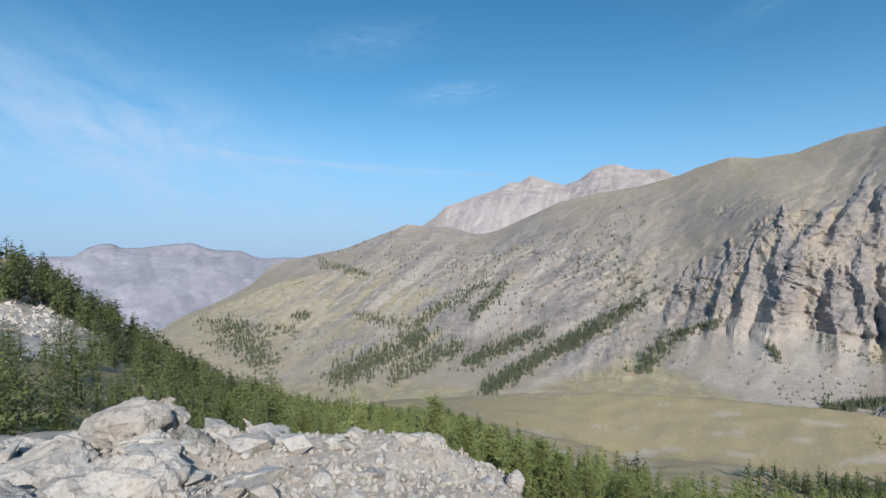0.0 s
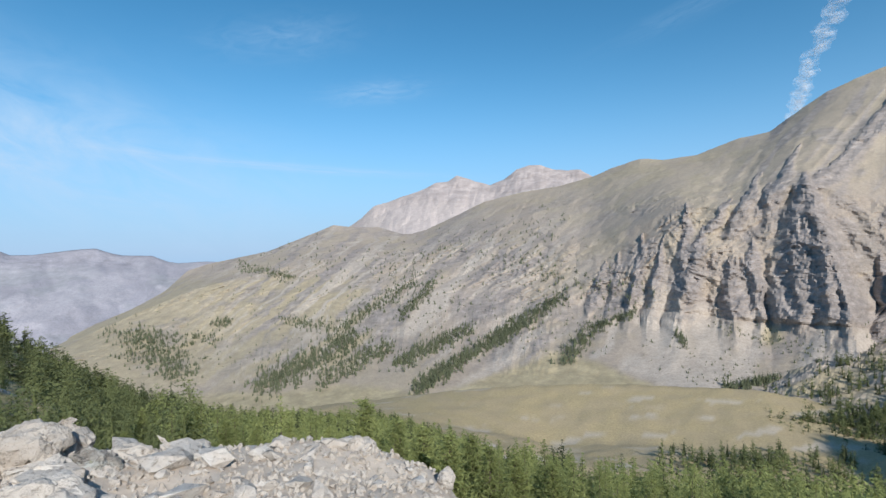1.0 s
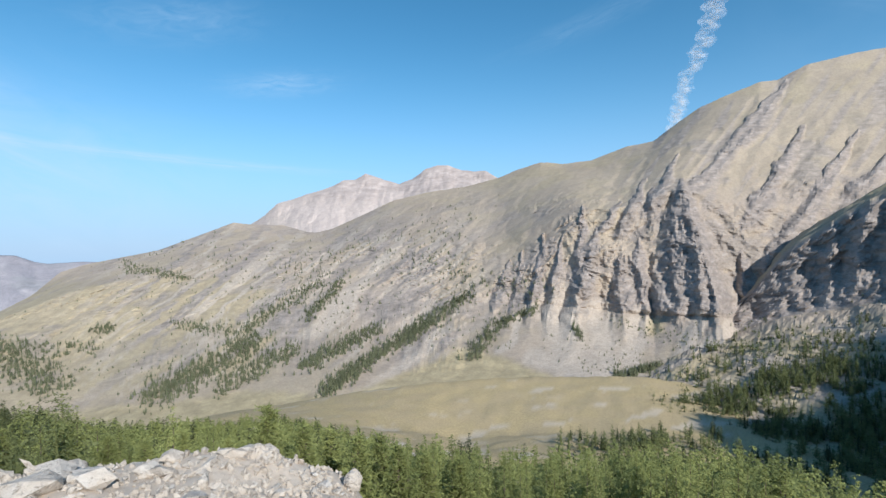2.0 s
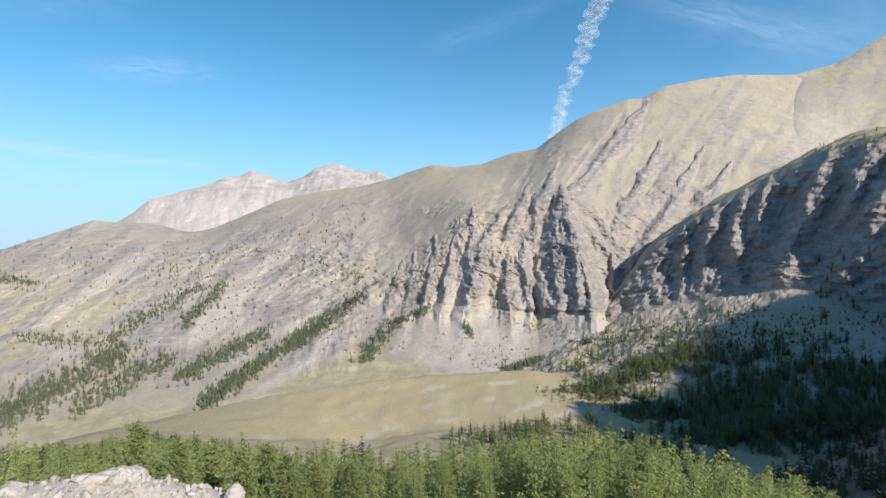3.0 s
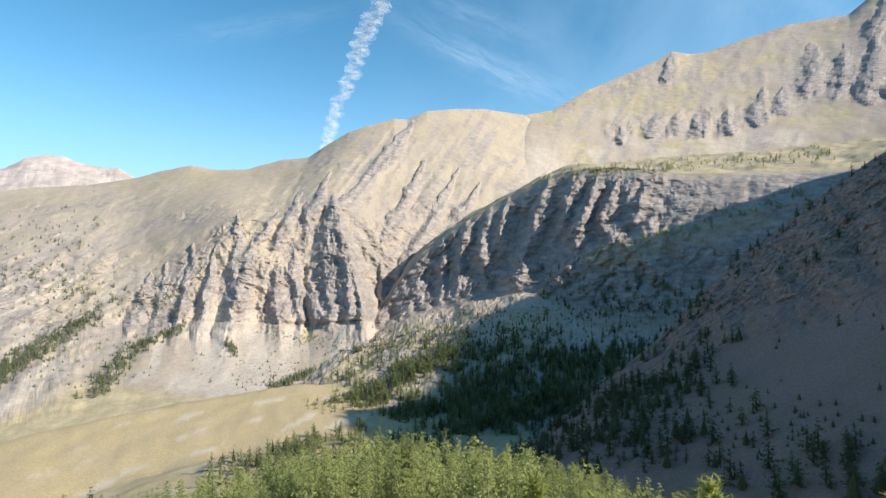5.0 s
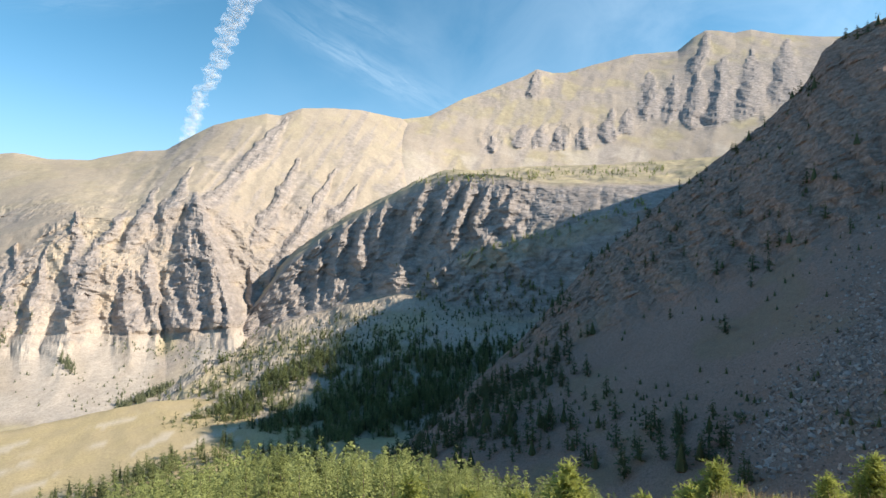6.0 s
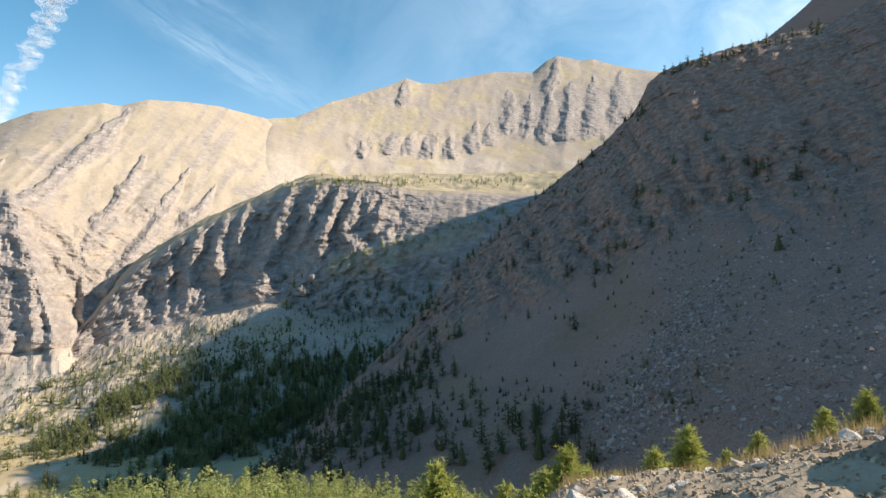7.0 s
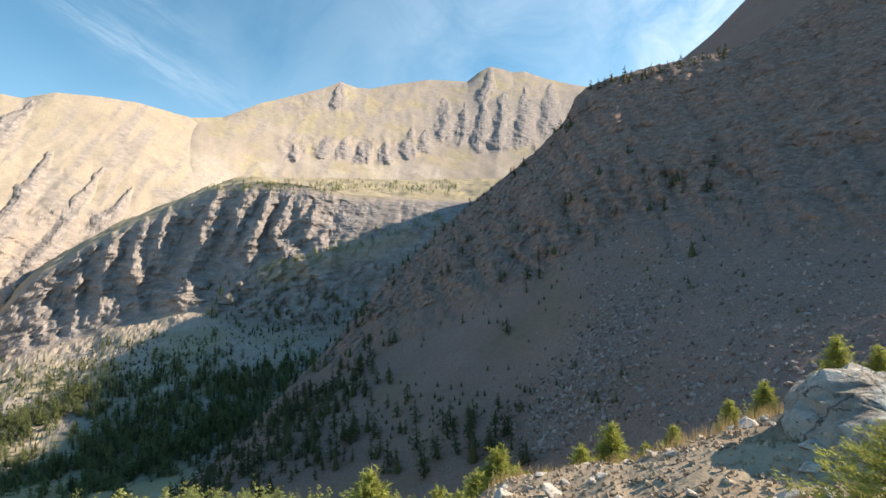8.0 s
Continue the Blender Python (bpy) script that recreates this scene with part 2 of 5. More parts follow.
class Land:
    """A landform spun round the look-out. edges: lines of (degrees, rise, metres out) from its foot over its crest to its back; rise is in degrees, or metres with metres=True."""

    def __init__(self, name, az, edges, rows, shape, zones, material, label, metres=False, closed=False, facets=False):
        az = np.asarray(az)
        lines = []
        for e in edges:
            e = np.array(e, float)
            even = np.arange(az[0], az[-1] + 0.1, 0.1)
            r = np.interp(az, even, rounded(np.interp(even, e[:, 0], e[:, 2]), 25, closed))
            line = np.interp(even, e[:, 0], e[:, 1])
            sharp, soft = (np.interp(az, even, rounded(line, w, closed)) for w in ((1, 35) if len(e) > 18 and not metres else (12, 12)))
            lines.append((r, *((h if metres else r * np.tan(np.radians(h))) for h in (sharp, soft))))
        R, Z, V = [], [], []
        for k, n in enumerate(rows):
            (r0, z0, y0), (r1, z1, y1) = lines[k], lines[k + 1]
            for s in np.arange(n) / n:
                R.append(r0 + (r1 - r0) * s), Z.append(y0 + (y1 - y0) * s + (z1 - y1) * s ** 9 + (z0 - y0) * (1 - s) ** 7), V.append(k + s)
        R.append(lines[-1][0]), Z.append(lines[-1][1]), V.append(len(rows))
        R, Z, V = np.array(R), np.array(Z), np.array(V)
        A = np.broadcast_to(az, R.shape)
        el = np.degrees(np.arctan2(Z, R))
        p = np.stack([R * np.sin(np.radians(A)), R * np.cos(np.radians(A)), Z], -1)
        vv = np.broadcast_to(V[:, None], R.shape)
        flat = lambda q: q.reshape(-1, *q.shape[2:])
        toward, lift = shape(flat(A), flat(el), flat(vv), flat(p))
        dist = np.linalg.norm(flat(p), axis=1)
        p = flat(p) * (1 - toward / np.maximum(dist, 1))[:, None]
        p[:, 2] += lift
        self.el = np.degrees(np.arctan2(p[:, 2], np.hypot(p[:, 0], p[:, 1]))).reshape(R.shape)
        z = zones(flat(A), self.el.ravel(), flat(vv), p)
        self.grid, self.az, self.top = (p + HUB).reshape(*R.shape, 3), az, V
        n, m = R.shape
        i = np.arange(n - 1)[:, None] * m + np.arange(m - 1)
        quads = np.stack([i, i + 1, i + m + 1, i + m], -1).reshape(-1, 4)
        me = mesh_of(name, p + HUB, quads, material, np.clip(np.stack(z, 1), 0, 1), facets)
        self.ob = tagged(new(name, me), label, kind="structure")

    def at(self, az, el=None, out=None):
        """The place on the land at a bearing: first met at a rise el, or out metres away."""
        i = int(np.clip(np.searchsorted(self.az, az) - 1, 0, len(self.az) - 2))
        x = i + min(max((az - self.az[i]) / (self.az[i + 1] - self.az[i]), 0), 1)
        col = self.grid[:, i] * (1 - x + i) + self.grid[:, i + 1] * (x - i)
        if out is None:
            e = self.el[:, i] * (1 - x + i) + self.el[:, i + 1] * (x - i)
            over = np.nonzero((e[1:] >= el) & (e[:-1] < el))[0]
            if not len(over):
                return None
            j = over[0]
            f = (el - e[j]) / max(e[j + 1] - e[j], 1e-6)
        else:
            d = np.hypot(col[:, 0], col[:, 1])
            j = min(max(int(np.searchsorted(d, out)) - 1, 0), len(d) - 2)
            f = min(max((out - d[j]) / max(d[j + 1] - d[j], 1e-6), 0), 1)
        return col[j] * (1 - f) + col[j + 1] * f


def streak(az, el, a, b, width, soft=0.5):
    """1 within width degrees of the line from a to b, fading outside."""
    ax, ay, bx, by = *a, *b
    dx, dy = bx - ax, by - ay
    t = np.clip(((az - ax) * dx + (el - ay) * dy) / (dx * dx + dy * dy + 1e-9), 0, 1)
    d = np.hypot(az - ax - t * dx, el - ay - t * dy)
    return 1 - smooth(width * (1 - soft), width * (1 + soft), d)


def wobble(p, size, amount):
    q = p / size
    return amount * fbm(q, 3), amount * fbm(q + 50, 3)


def carve(like, potential, left, right, full, drift=0.0, power=0.5, seed=0):
    """Gullies worn by running water into a slope whose grid has rows from its foot to its top: 0 on the ribs between them, -1 in the deepest beds. Water seeks a low
    potential; left and right: how many columns the sides of a full bed take, full: the catchment in cells that digs one."""
    m = len(np.unique(like))
    n = len(like) // m
    low = potential.reshape(n, m)
    area, cols = np.ones((n, m)), np.arange(m)
    steps = np.array([-2, -1, 0, 1, 2])
    for i in range(n - 1, 0, -1):
        cost = np.stack([low[i - 1, np.clip(cols + o, 0, m - 1)] + 0.03 * (o - drift) ** 2 for o in steps])
        np.add.at(area[i - 1], np.clip(cols + steps[np.argmin(cost, 0)], 0, m - 1), area[i])
    bed = -np.clip(area / full, 0, 1) ** power
    uneven = 1 + 0.45 * fbm(np.stack([like * 0.9, np.repeat(np.arange(n), m) * 0.08, 0 * like + seed], 1), 3).reshape(n, m)
    up_left, up_right = np.abs(uneven) / left, np.abs(uneven) / right
    for j in range(1, m):
        bed[:, j] = np.minimum(bed[:, j], bed[:, j - 1] + up_right[:, j])
    for j in range(m - 2, -1, -1):
        bed[:, j] = np.minimum(bed[:, j], bed[:, j + 1] + up_left[:, j])
    for i in range(1, n - 1):
        bed[i] = 0.25 * bed[i - 1] + 0.5 * bed[i] + 0.25 * bed[i + 1]
    return bed.ravel()


def runs(az, el, lean, wide, tall, seed, octaves=4):
    """Noise drawn out along the fall of a slope that leans by so many degrees of bearing for each degree of rise."""
    return fbm(np.stack([(az - lean * el) / wide, el / tall, 0 * az + seed], 1), octaves, 0.55)


# --- the long sunlit mountain across the valley
RIDGE = [(-30, -9, 1300), (-28.5, -7.4, 1300), (-26.5, -6.4, 1350), (-23.3, -5.2, 1400), (-21.1, -4, 1450), (-18.8, -1.8, 1500), (-17.1, -1.2, 1500), (-14.1, -0.6, 1500),
         (-11.1, 0, 1500), (-8.6, 1, 1500), (-6, 2, 1500), (-4.1, 2.8, 1500), (-2.5, 2.6, 1500), (1, 2.5, 1500), (4.2, 1.5, 1450), (6.2, 2.1, 1430), (9.3, 3.5, 1400)]
RIDGE_EAST = [(13, 5.2, 1370), (17.2, 6.1, 1350), (21.2, 6.6, 1310), (25, 7.5, 1280), (27.1, 8.3, 1250), (29.6, 9.0, 1230), (32, 8.7, 1210), (35, 8.9, 1200), (38.8, 10.1, 1190), (41.3, 10.4, 1180),
              (43.5, 11.9, 1180), (45.6, 13.2, 1180), (48, 14, 1190), (50.9, 14.8, 1200), (52.3, 14.7, 1210), (54.5, 15.6, 1230), (58, 15.8, 1270), (61, 15.7, 1310), (65.5, 14.9, 1400), (67, 13.8, 1420), (69, 10, 1450), (74, 4, 1500)]
# rock ribs: bearing and rise of the top, of the foot, spread to the left and to the right in degrees, depth in metres
RIBS = [(44.1, 6.0, 47.2, -7.4, 7.2, 2.4, 92), (34.1, 4.1, 33.0, -6.8, 0.9, 2.4, 16), (35.5, 1.8, 32.9, -6.8, 1.2, 2.8, 22), (37.5, -1.8, 38.0, -7.6, 1.5, 3.0, 28), (39.6, 0.4, 40.2, -7.7, 1.3, 2.0, 20),
        (53.9, -0.5, 53.2, -7.2, 1.5, 1.4, 38), (49.2, -0.8, 49.4, -7.4, 1.1, 2.2, 26), (51.2, -2.0, 51.0, -7.4, 0.9, 1.6, 18), (29.8, 1.0, 28.4, -5.9, 0.7, 1.9, 16), (31.8, 0.9, 30.4, -6.4, 0.7, 1.6, 20)]
RIBS_SMALL = [(25.8, -1.8, 24.4, -5.9, 0.5, 1.7, 10), (27.6, -0.8, 26.4, -6.2, 0.6, 1.6, 12), (40.6, 6.8, 38.2, 2.2, 0.6, 1.9, 13), (43.4, 8.6, 41.0, 4.2, 0.6, 1.8, 13), (57.8, 9.2, 52.6, -0.4, 1.1, 2.6, 24),
              (54.1, 10.4, 50.4, 3.4, 0.8, 2.3, 17), (50.3, 11.6, 45.8, 6.4, 0.7, 2.4, 14), (52.7, 14.6, 49.2, 10.4, 0.6, 2.8, 12), (60.4, 7.6, 58.0, 4.4, 0.8, 2.0, 14), (37.9, 4.6, 36.2, 1.8, 0.5, 1.2, 10)]
# lesser ribs that break up the faces of the great ones
RIBS_FACE = [(41.2, -1.0, 41.6, -7.2, 0.7, 0.9, 11), (42.6, 1.4, 43.2, -4.2, 0.5, 0.9, 9), (43.4, -2.6, 43.6, -7.2, 0.8, 0.9, 12), (45.2, 0.6, 45.6, -6.8, 0.6, 0.8, 10), (36.4, -3.8, 36.4, -7.2, 0.6, 0.7, 8), (46.6, -3.4, 46.8, -7.2, 0.5, 0.7, 9),
             (44.4, 3.4, 44.8, 0.0, 0.5, 0.7, 7), (40.6, -3.6, 40.4, -7.4, 0.5, 0.6, 8), (33.8, -1.8, 33.4, -6.4, 0.5, 0.6, 7), (48.4, -3.2, 48.2, -7.2, 0.4, 0.6, 8)]


def ribs(az, el, table):
    """How far rock ribs stand out, in metres, and how bare their faces are. Each falls off sharply to one side of its line and gently to the other."""
    out, bare = 0 * az, 0 * az
    for top_a, top_e, foot_a, foot_e, left, right, depth in table:
        s = (top_e - el) / (top_e - foot_e)
        t = np.clip(s, 0, 1)
        g = 0.07 + 0.93 * t ** 0.8
        u = az - (top_a + (foot_a - top_a) * s)
        m = np.clip(np.where(u < 0, 1 + u / (left * g), 1 - u / (right * g)), 0, 1) * smooth(-0.03, 0.05, s) * (1 - smooth(0.92, 1.5, s))
        out = np.maximum(out, depth * (0.2 + 0.8 * t) * m)
        bare = np.maximum(bare, smooth(0.02, 0.22, m) * (1 - 0.75 * smooth(0.45, 0.95, u / (right * g))))
    return bare, out


def crags(az, el, p):
    """How bare each place of the long ridge is, and how many metres it stands out."""
    a2 = az + 0.35 * fbm(np.stack([az * 0.6, el * 0.6, 0 * az], 1), 4, 0.5)
    e2 = el + 0.35 * fbm(np.stack([az * 0.6 + 9, el * 0.6, 0 * az], 1), 4, 0.5)
    bare, out = ribs(a2, e2, RIBS)
    bare2, out2 = ribs(a2, e2, RIBS_SMALL)
    face = ribs(a2, e2, RIBS_FACE)[1]
    return np.maximum(bare, 0.85 * bare2) * smooth(-8.6, -7.0, e2), 0.78 * np.maximum(out, 0.8 * out2) + 0.8 * face


def cliff_band(az, el, p):
    """1 on the broken cliffs between the scree and the upper slopes."""
    n = 1.3 * fbm(p / 60 + 2, 4)
    top = np.interp(az, [23, 28, 33, 38, 44, 50, 57, 62], [-4.5, -0.5, 3.2, 4.6, 5.6, 4.2, 6.5, 5.0])
    return smooth(-7.8, -6.6, el + 0.4 * n) * (1 - smooth(-1.2, 0.6, el + n - top)) * smooth(22, 26, az + n)


def ridge_shape(az, el, v, p):
    mask, out = crags(az, el, p)
    jag = fbm(np.stack([az * 0.5, el * 0.5, 0 * az], 1), 3)
    band = cliff_band(az, el, p)
    east = smooth(20, 30, az)
    lean = np.interp(az, [6, 26, 60], [1.25, 0.5, 0.45])
    wander = az + 0.9 * fbm(np.stack([az * 0.35, el * 0.5, 0 * az + 40], 1), 3, 0.5)
    great = carve(az, 1.4 * runs(wander, el, lean, 3.0, 4.0, 3, 5) + out / 9, 10, 16, 1100, -0.5, seed=1)
    small = carve(az, 1.2 * runs(wander, el, lean, 1.2, 2.0, 8, 5) + out / 25, 5, 8, 260, -0.4, seed=2)
    broken = 0.3 + 0.9 * smooth(-0.45, 0.4, fbm(np.stack([az * 0.4, el * 0.45, 0 * az + 44], 1), 3))
    deep = np.maximum(np.maximum(band, mask) * 8 * broken, (2.0 + 3.4 * smooth(-1, 3, el) * (1 - smooth(9, 13, el)) * smooth(30, 38, az)) * east + (1 - east) * 7.5) * smooth(-10.5, -7.2, el + 3.5 * (1 - east))
    toward = 7 * fbm(p / 170, 5) + out + deep * (great + 0.5) + 0.45 * deep * (small + 0.5) + np.maximum(band, mask) * 4.0 * crag(p * np.array([1, 1, 0.8]), 48, 5, 0.55)
    layer = (el + 0.25 * jag + 0.02 * az) * 1.9
    bench = np.mod(layer, 1.0)
    rock = np.maximum(mask, 0.7 * band)
    toward += rock * (1.3 * crag(p, 30) + 0.9 * crag(p, 11, 4) + 1.8 * bench * (1 - smooth(0.82, 1.0, bench)))
    rough = smooth(0.0, 0.45, fbm(p / 120 + 9, 3)) * (1 - smooth(4, 7, el)) * smooth(-14, -11, el) * (1 - smooth(26, 30, az) * (1 - smooth(-8, -7, el)))
    toward += rough * 4 * crag(p, 30)
    for c, top, low in ((52.6, 14.2, 5.5), (50.6, 13.4, 7.5), (57.6, 7.6, 0.5), (55.0, 8.4, 1.5), (44.5, 9.6, 5.0), (47.5, 11, 7), (40.5, 8.2, 5.0)):
        toward -= 4 * streak(az + 0.5 * jag, el + 0.4 * jag, (c, top), (c - 0.8 * (top - low), low), 0.28, 0.8)
    keep = 1 - smooth(2.75, 3.0, v) * (1 - smooth(3.0, 3.1, v)) * 0.6
    return toward * keep * (1 - 0.9 * smooth(3.0, 3.2, v)), 0.8 * fbm(p / 30, 3) - 13 * np.sin(np.pi * np.clip(v, 0, 1))


SLIDE = ((4.0, -9.2), (7.2, -5.9), (11.1, -2.0), (13.5, 0.2))


def ridge_zones(az, el, v, p):
    wa, we = wobble(p, 60, 0.7)
    a, e = az + wa, el + we
    n = fbm(p / 90, 4)
    grass = 0.4 * smooth(-0.2, 0.5, n) + 0.28 * smooth(3, 7, e)
    grass = np.maximum(grass, (1 - smooth(-2, 3, a)) * smooth(-16, -12, e) * (1 - smooth(-3.5, -2.2, e)) * 0.9)
    edge = np.interp(az, [-30, 0, 7, 15, 20.6, 25, 29, 35, 45], [-14, -15, -16.4, -13.4, -11.6, -12.7, -14.0, -16.3, -16.5])
    low = 1 - smooth(-0.5, 0.5, el + 0.6 * we - edge)
    grass = np.maximum(grass * 0.8, low)
    grass = np.maximum(grass, 0.9 * streak(a, e, (40.5, -8.3), (41.5, -9), 1.0))
    scree = 0.9 * sum(streak(a, e, SLIDE[k], SLIDE[k + 1], (1.0, 0.9, 0.45)[k]) for k in range(3))
    for s, w in ((((33, -13.2), (31.5, -7.4)), 2.2), (((36.5, -13.8), (35.5, -7.6)), 1.5), (((45, -7.6), (43.5, -13)), 0.7), (((48.5, -8), (44, -12.5)), 0.8), (((24.5, -12), (30.5, -5)), 0.45),
                 (((9, -16), (19, -9.5)), 0.5), (((13.5, -13.5), (16.5, -6)), 0.3), (((38.5, -14), (39.5, -8)), 1.2), (((28, -12.6), (38, -14.6)), 1.0), (((55, -8), (50, -11)), 1.0)):
        scree = np.maximum(scree, 0.95 * streak(a, e, *s, w))
    rock = np.maximum(crags(az, el, p)[0], 0.75 * cliff_band(az, el, p) * smooth(-0.35, 0.25, fbm(p / 45 + 6, 4)))
    stripes = smooth(0.0, 0.4, fbm(np.stack([(az - 0.7 * el) * 0.8, (el + 0.3 * az) * 0.15, 0 * az + 7], 1), 5)) * smooth(34, 42, az) * smooth(0, 4, el)
    rock = np.maximum(rock, 0.7 * stripes)
    rock = np.maximum(rock, 0.75 * smooth(0.0, 0.4, n) * smooth(38, 44, a) * (1 - smooth(9, 13, e)) * smooth(-6, -3, e))
    rock = np.maximum(rock, 0.8 * streak(a, e, (10.5, -6.5), (15, -6), 2.0))
    rock = np.maximum(rock, 0.5 * smooth(0.15, 0.5, fbm(p / 70 + 9, 4)) * (1 - smooth(4, 7, e)) * smooth(-14, -11, e))
    west = (1 - smooth(18, 28, az)) * smooth(-14.5, -11.5, el - 0.12 * np.minimum(az, 0)) * (1 - smooth(0, 5, el)) * smooth(-22, -10, az)
    rock = np.maximum(rock, 0.85 * west * smooth(0.0, 0.35, runs(az + wa, el, 1.3, 1.8, 5, 21, 5)))
    scree = np.maximum(scree, 0.8 * west * smooth(0.1, 0.4, runs(az + wa, el, 1.3, 1.2, 6, 27, 5)))
    scree, rock = np.clip(scree, 0, 1) * (1 - 0.9 * low), rock * (1 - low)
    return grass * (1 - crags(az, el, p)[0]), scree, rock * (1 - 0.8 * np.clip(scree, 0, 1))


ridge = Land("mountain_ridge", np.arange(-30, 74, 0.14),
             [[(-30, -22, 430), (0, -20, 430), (20, -19, 420), (45, -18, 400), (74, -15, 420)],
              [(-30, -10, 850), (-18, -9.5, 850), (-8, -7, 860), (5, -5, 850), (14, -6.2, 800), (25, -6.6, 740), (33, -7.0, 700), (41, -7.8, 690), (48, -7.6, 710), (54, -7.4, 740), (60, -6, 780), (74, -6, 850)],
              [(-30, -8.5, 1050), (-18, -3.6, 1100), (-5, -1, 1120), (5, -0.6, 1080), (14, 0.2, 980), (25, 0.2, 860), (33, 3.6, 800), (38, 3.6, 795), (43.7, 5.5, 800), (48, 3.6, 820), (54, 2.6, 870), (60, 3, 930), (66, 3.4, 985), (70, -2, 1050), (74, -6, 1100)],
              RIDGE + RIDGE_EAST, [(-30, -14, 2100), (5, -1, 2100), (30, 5, 1700), (74, 7, 1900)]],
             (32, 106, 78, 5), ridge_shape, ridge_zones, MOUNTAIN, "long sunlit bare mountain ridge with grey cliffs and scree", facets=True)


# --- the high peak at the head of the valley
PEAK_RIBS = [(75.9, 13.0, 75.4, 11.6, 0.4, 1.2, 8), (79.3, 14.1, 78.8, 12.2, 0.9, 1.6, 16), (81.2, 13.9, 80.9, 12.1, 0.8, 1.4, 14), (83.4, 13.9, 83.0, 11.8, 1.1, 1.8, 20), (85.8, 13.3, 85.6, 11.6, 1.0, 1.6, 18), (88.8, 14.9, 88.2, 12.3, 1.0, 1.8, 20), (90.4, 14.9, 90.0, 12.8, 0.8, 1.4, 14)]
PEAK_CLIFFS = [(92.8, 18.0, 92.4, 14.7, 1.4, 2.2, 26), (95.0, 17.5, 94.6, 14.2, 1.2, 2.0, 28), (97.0, 17.8, 96.6, 13.8, 1.5, 2.2, 36), (99.4, 18.4, 98.8, 13.7, 1.6, 2.4, 44), (102.0, 18.6, 101.4, 14.0, 1.7, 2.4, 44), (104.6, 18.9, 104.2, 14.8, 1.5, 2.2, 40), (98.0, 20.8, 97.0, 18.4, 0.9, 1.8, 22), (81.0, 19.5, 80.0, 17.4, 0.7, 1.8, 16)]


def peak_rock(az, el):
    a2 = az + 0.35 * fbm(np.stack([az * 0.7, el * 0.7, 0 * az + 2], 1), 4, 0.5)
    e2 = el + 0.3 * fbm(np.stack([az * 0.7 + 9, el * 0.7, 0 * az + 2], 1), 4, 0.5)
    return ribs(a2, e2, PEAK_RIBS + PEAK_CLIFFS)


def peak_shape(az, el, v, p):
    bare, out = peak_rock(az, el)
    bare = np.maximum(bare, 0.7 * streak(az, el, (75, 12.9), (91, 13.1), 1.0))
    great = carve(az, 1.3 * runs(az + fbm(p / 300, 3), el, -0.1, 3.0, 3, 5, 5) + out / 16, 8, 12, 500, 0.1, seed=3)
    small = carve(az, runs(az, el, -0.1, 0.8, 3, 6) + out / 40, 3, 4, 90, 0.1, seed=4)
    deep = (3 + 15 * bare + 5 * smooth(14.5, 17, el)) * (0.4 + 0.8 * smooth(-0.4, 0.4, fbm(p / 160 + 5, 3)))
    toward = 9 * fbm(p / 260, 5) + 0.7 * out + deep * (great + 0.4) + 0.4 * deep * (small + 0.5) + bare * 5 * crag(p, 60)
    return toward * (1 - smooth(1.9, 2.0, v) * 0.8) * smooth(0.6, 1.1, v), 1.0 * fbm(p / 40, 3)


def peak_zones(az, el, v, p):
    wa, we = wobble(p, 90, 0.8)
    n = fbm(p / 120, 4)
    rock = np.maximum(peak_rock(az, el)[0], 0.8 * streak(az + wa, el + we, (92, 15.6), (107, 16.2), 2.0))
    rock = np.maximum(rock, 0.6 * smooth(0.0, 0.4, n) * smooth(14, 17, el))
    rock = np.maximum(rock, 0.55 * smooth(0.05, 0.4, fbm(np.stack([(az - 0.5 * el) * 0.6, (el + 0.2 * az) * 0.2, 0 * az + 3], 1), 5)))
    return 0.8 * smooth(-0.1, 0.4, fbm(p / 100 + 4, 4)), 0.7 * (1 - smooth(10.5, 12, el + we)) * smooth(-0.2, 0.2, n), rock


peak = Land("mountain_peak", np.arange(64, 118, 0.19),
            [[(64, 3, 1000), (72, 3, 1100), (90, 4, 1300), (118, 6, 1700)],
             [(64, 8, 1130), (66, 8.5, 1150), (72, 8.6, 1260), (80, 9, 1380), (90, 9, 1520), (100, 9.5, 1680), (118, 10, 2000)],
             [(64, 13.4, 1390), (65.5, 14.8, 1410), (68.7, 15.2, 1490), (72.6, 17, 1610), (74.5, 17.5, 1670), (77.7, 18.5, 1770), (79.2, 18.9, 1830), (80.3, 19.35, 1860), (80.9, 19.6, 1870), (81.6, 19.4, 1895), (82.6, 19.1, 1920), (84.2, 19.0, 1960),
              (86.9, 19.5, 2050), (91, 20, 2180), (95.3, 19.7, 2310), (96.8, 20.7, 2360), (97.9, 21.1, 2400), (99.0, 20.9, 2420), (100.4, 20.4, 2460), (101.8, 20.4, 2500), (104.1, 19.5, 2570), (107.5, 18.5, 2650), (112, 17.5, 2760), (118, 16.5, 2900)],
             [(64, 6, 1900), (118, 12, 3500)]],
            (6, 110, 5), peak_shape, peak_zones, MOUNTAIN, "high bare mountain peak with dark rock bands", facets=True)


# --- far summits and the distant range
def far_shape(az, el, v, p):
    toward = 30 * fbm(p / 500, 5) + 20 * carve(az, runs(az, el, 0.3, 2.6, 3, 11, 5), 9, 11, 400, -0.2, seed=5) + 7 * carve(az, runs(az, el, 0.2, 0.9, 2, 12), 3, 4, 70, -0.2, seed=6)
    return toward * (1 - smooth(0.9, 1.0, v) * 0.8), 4 * fbm(p / 90, 3)


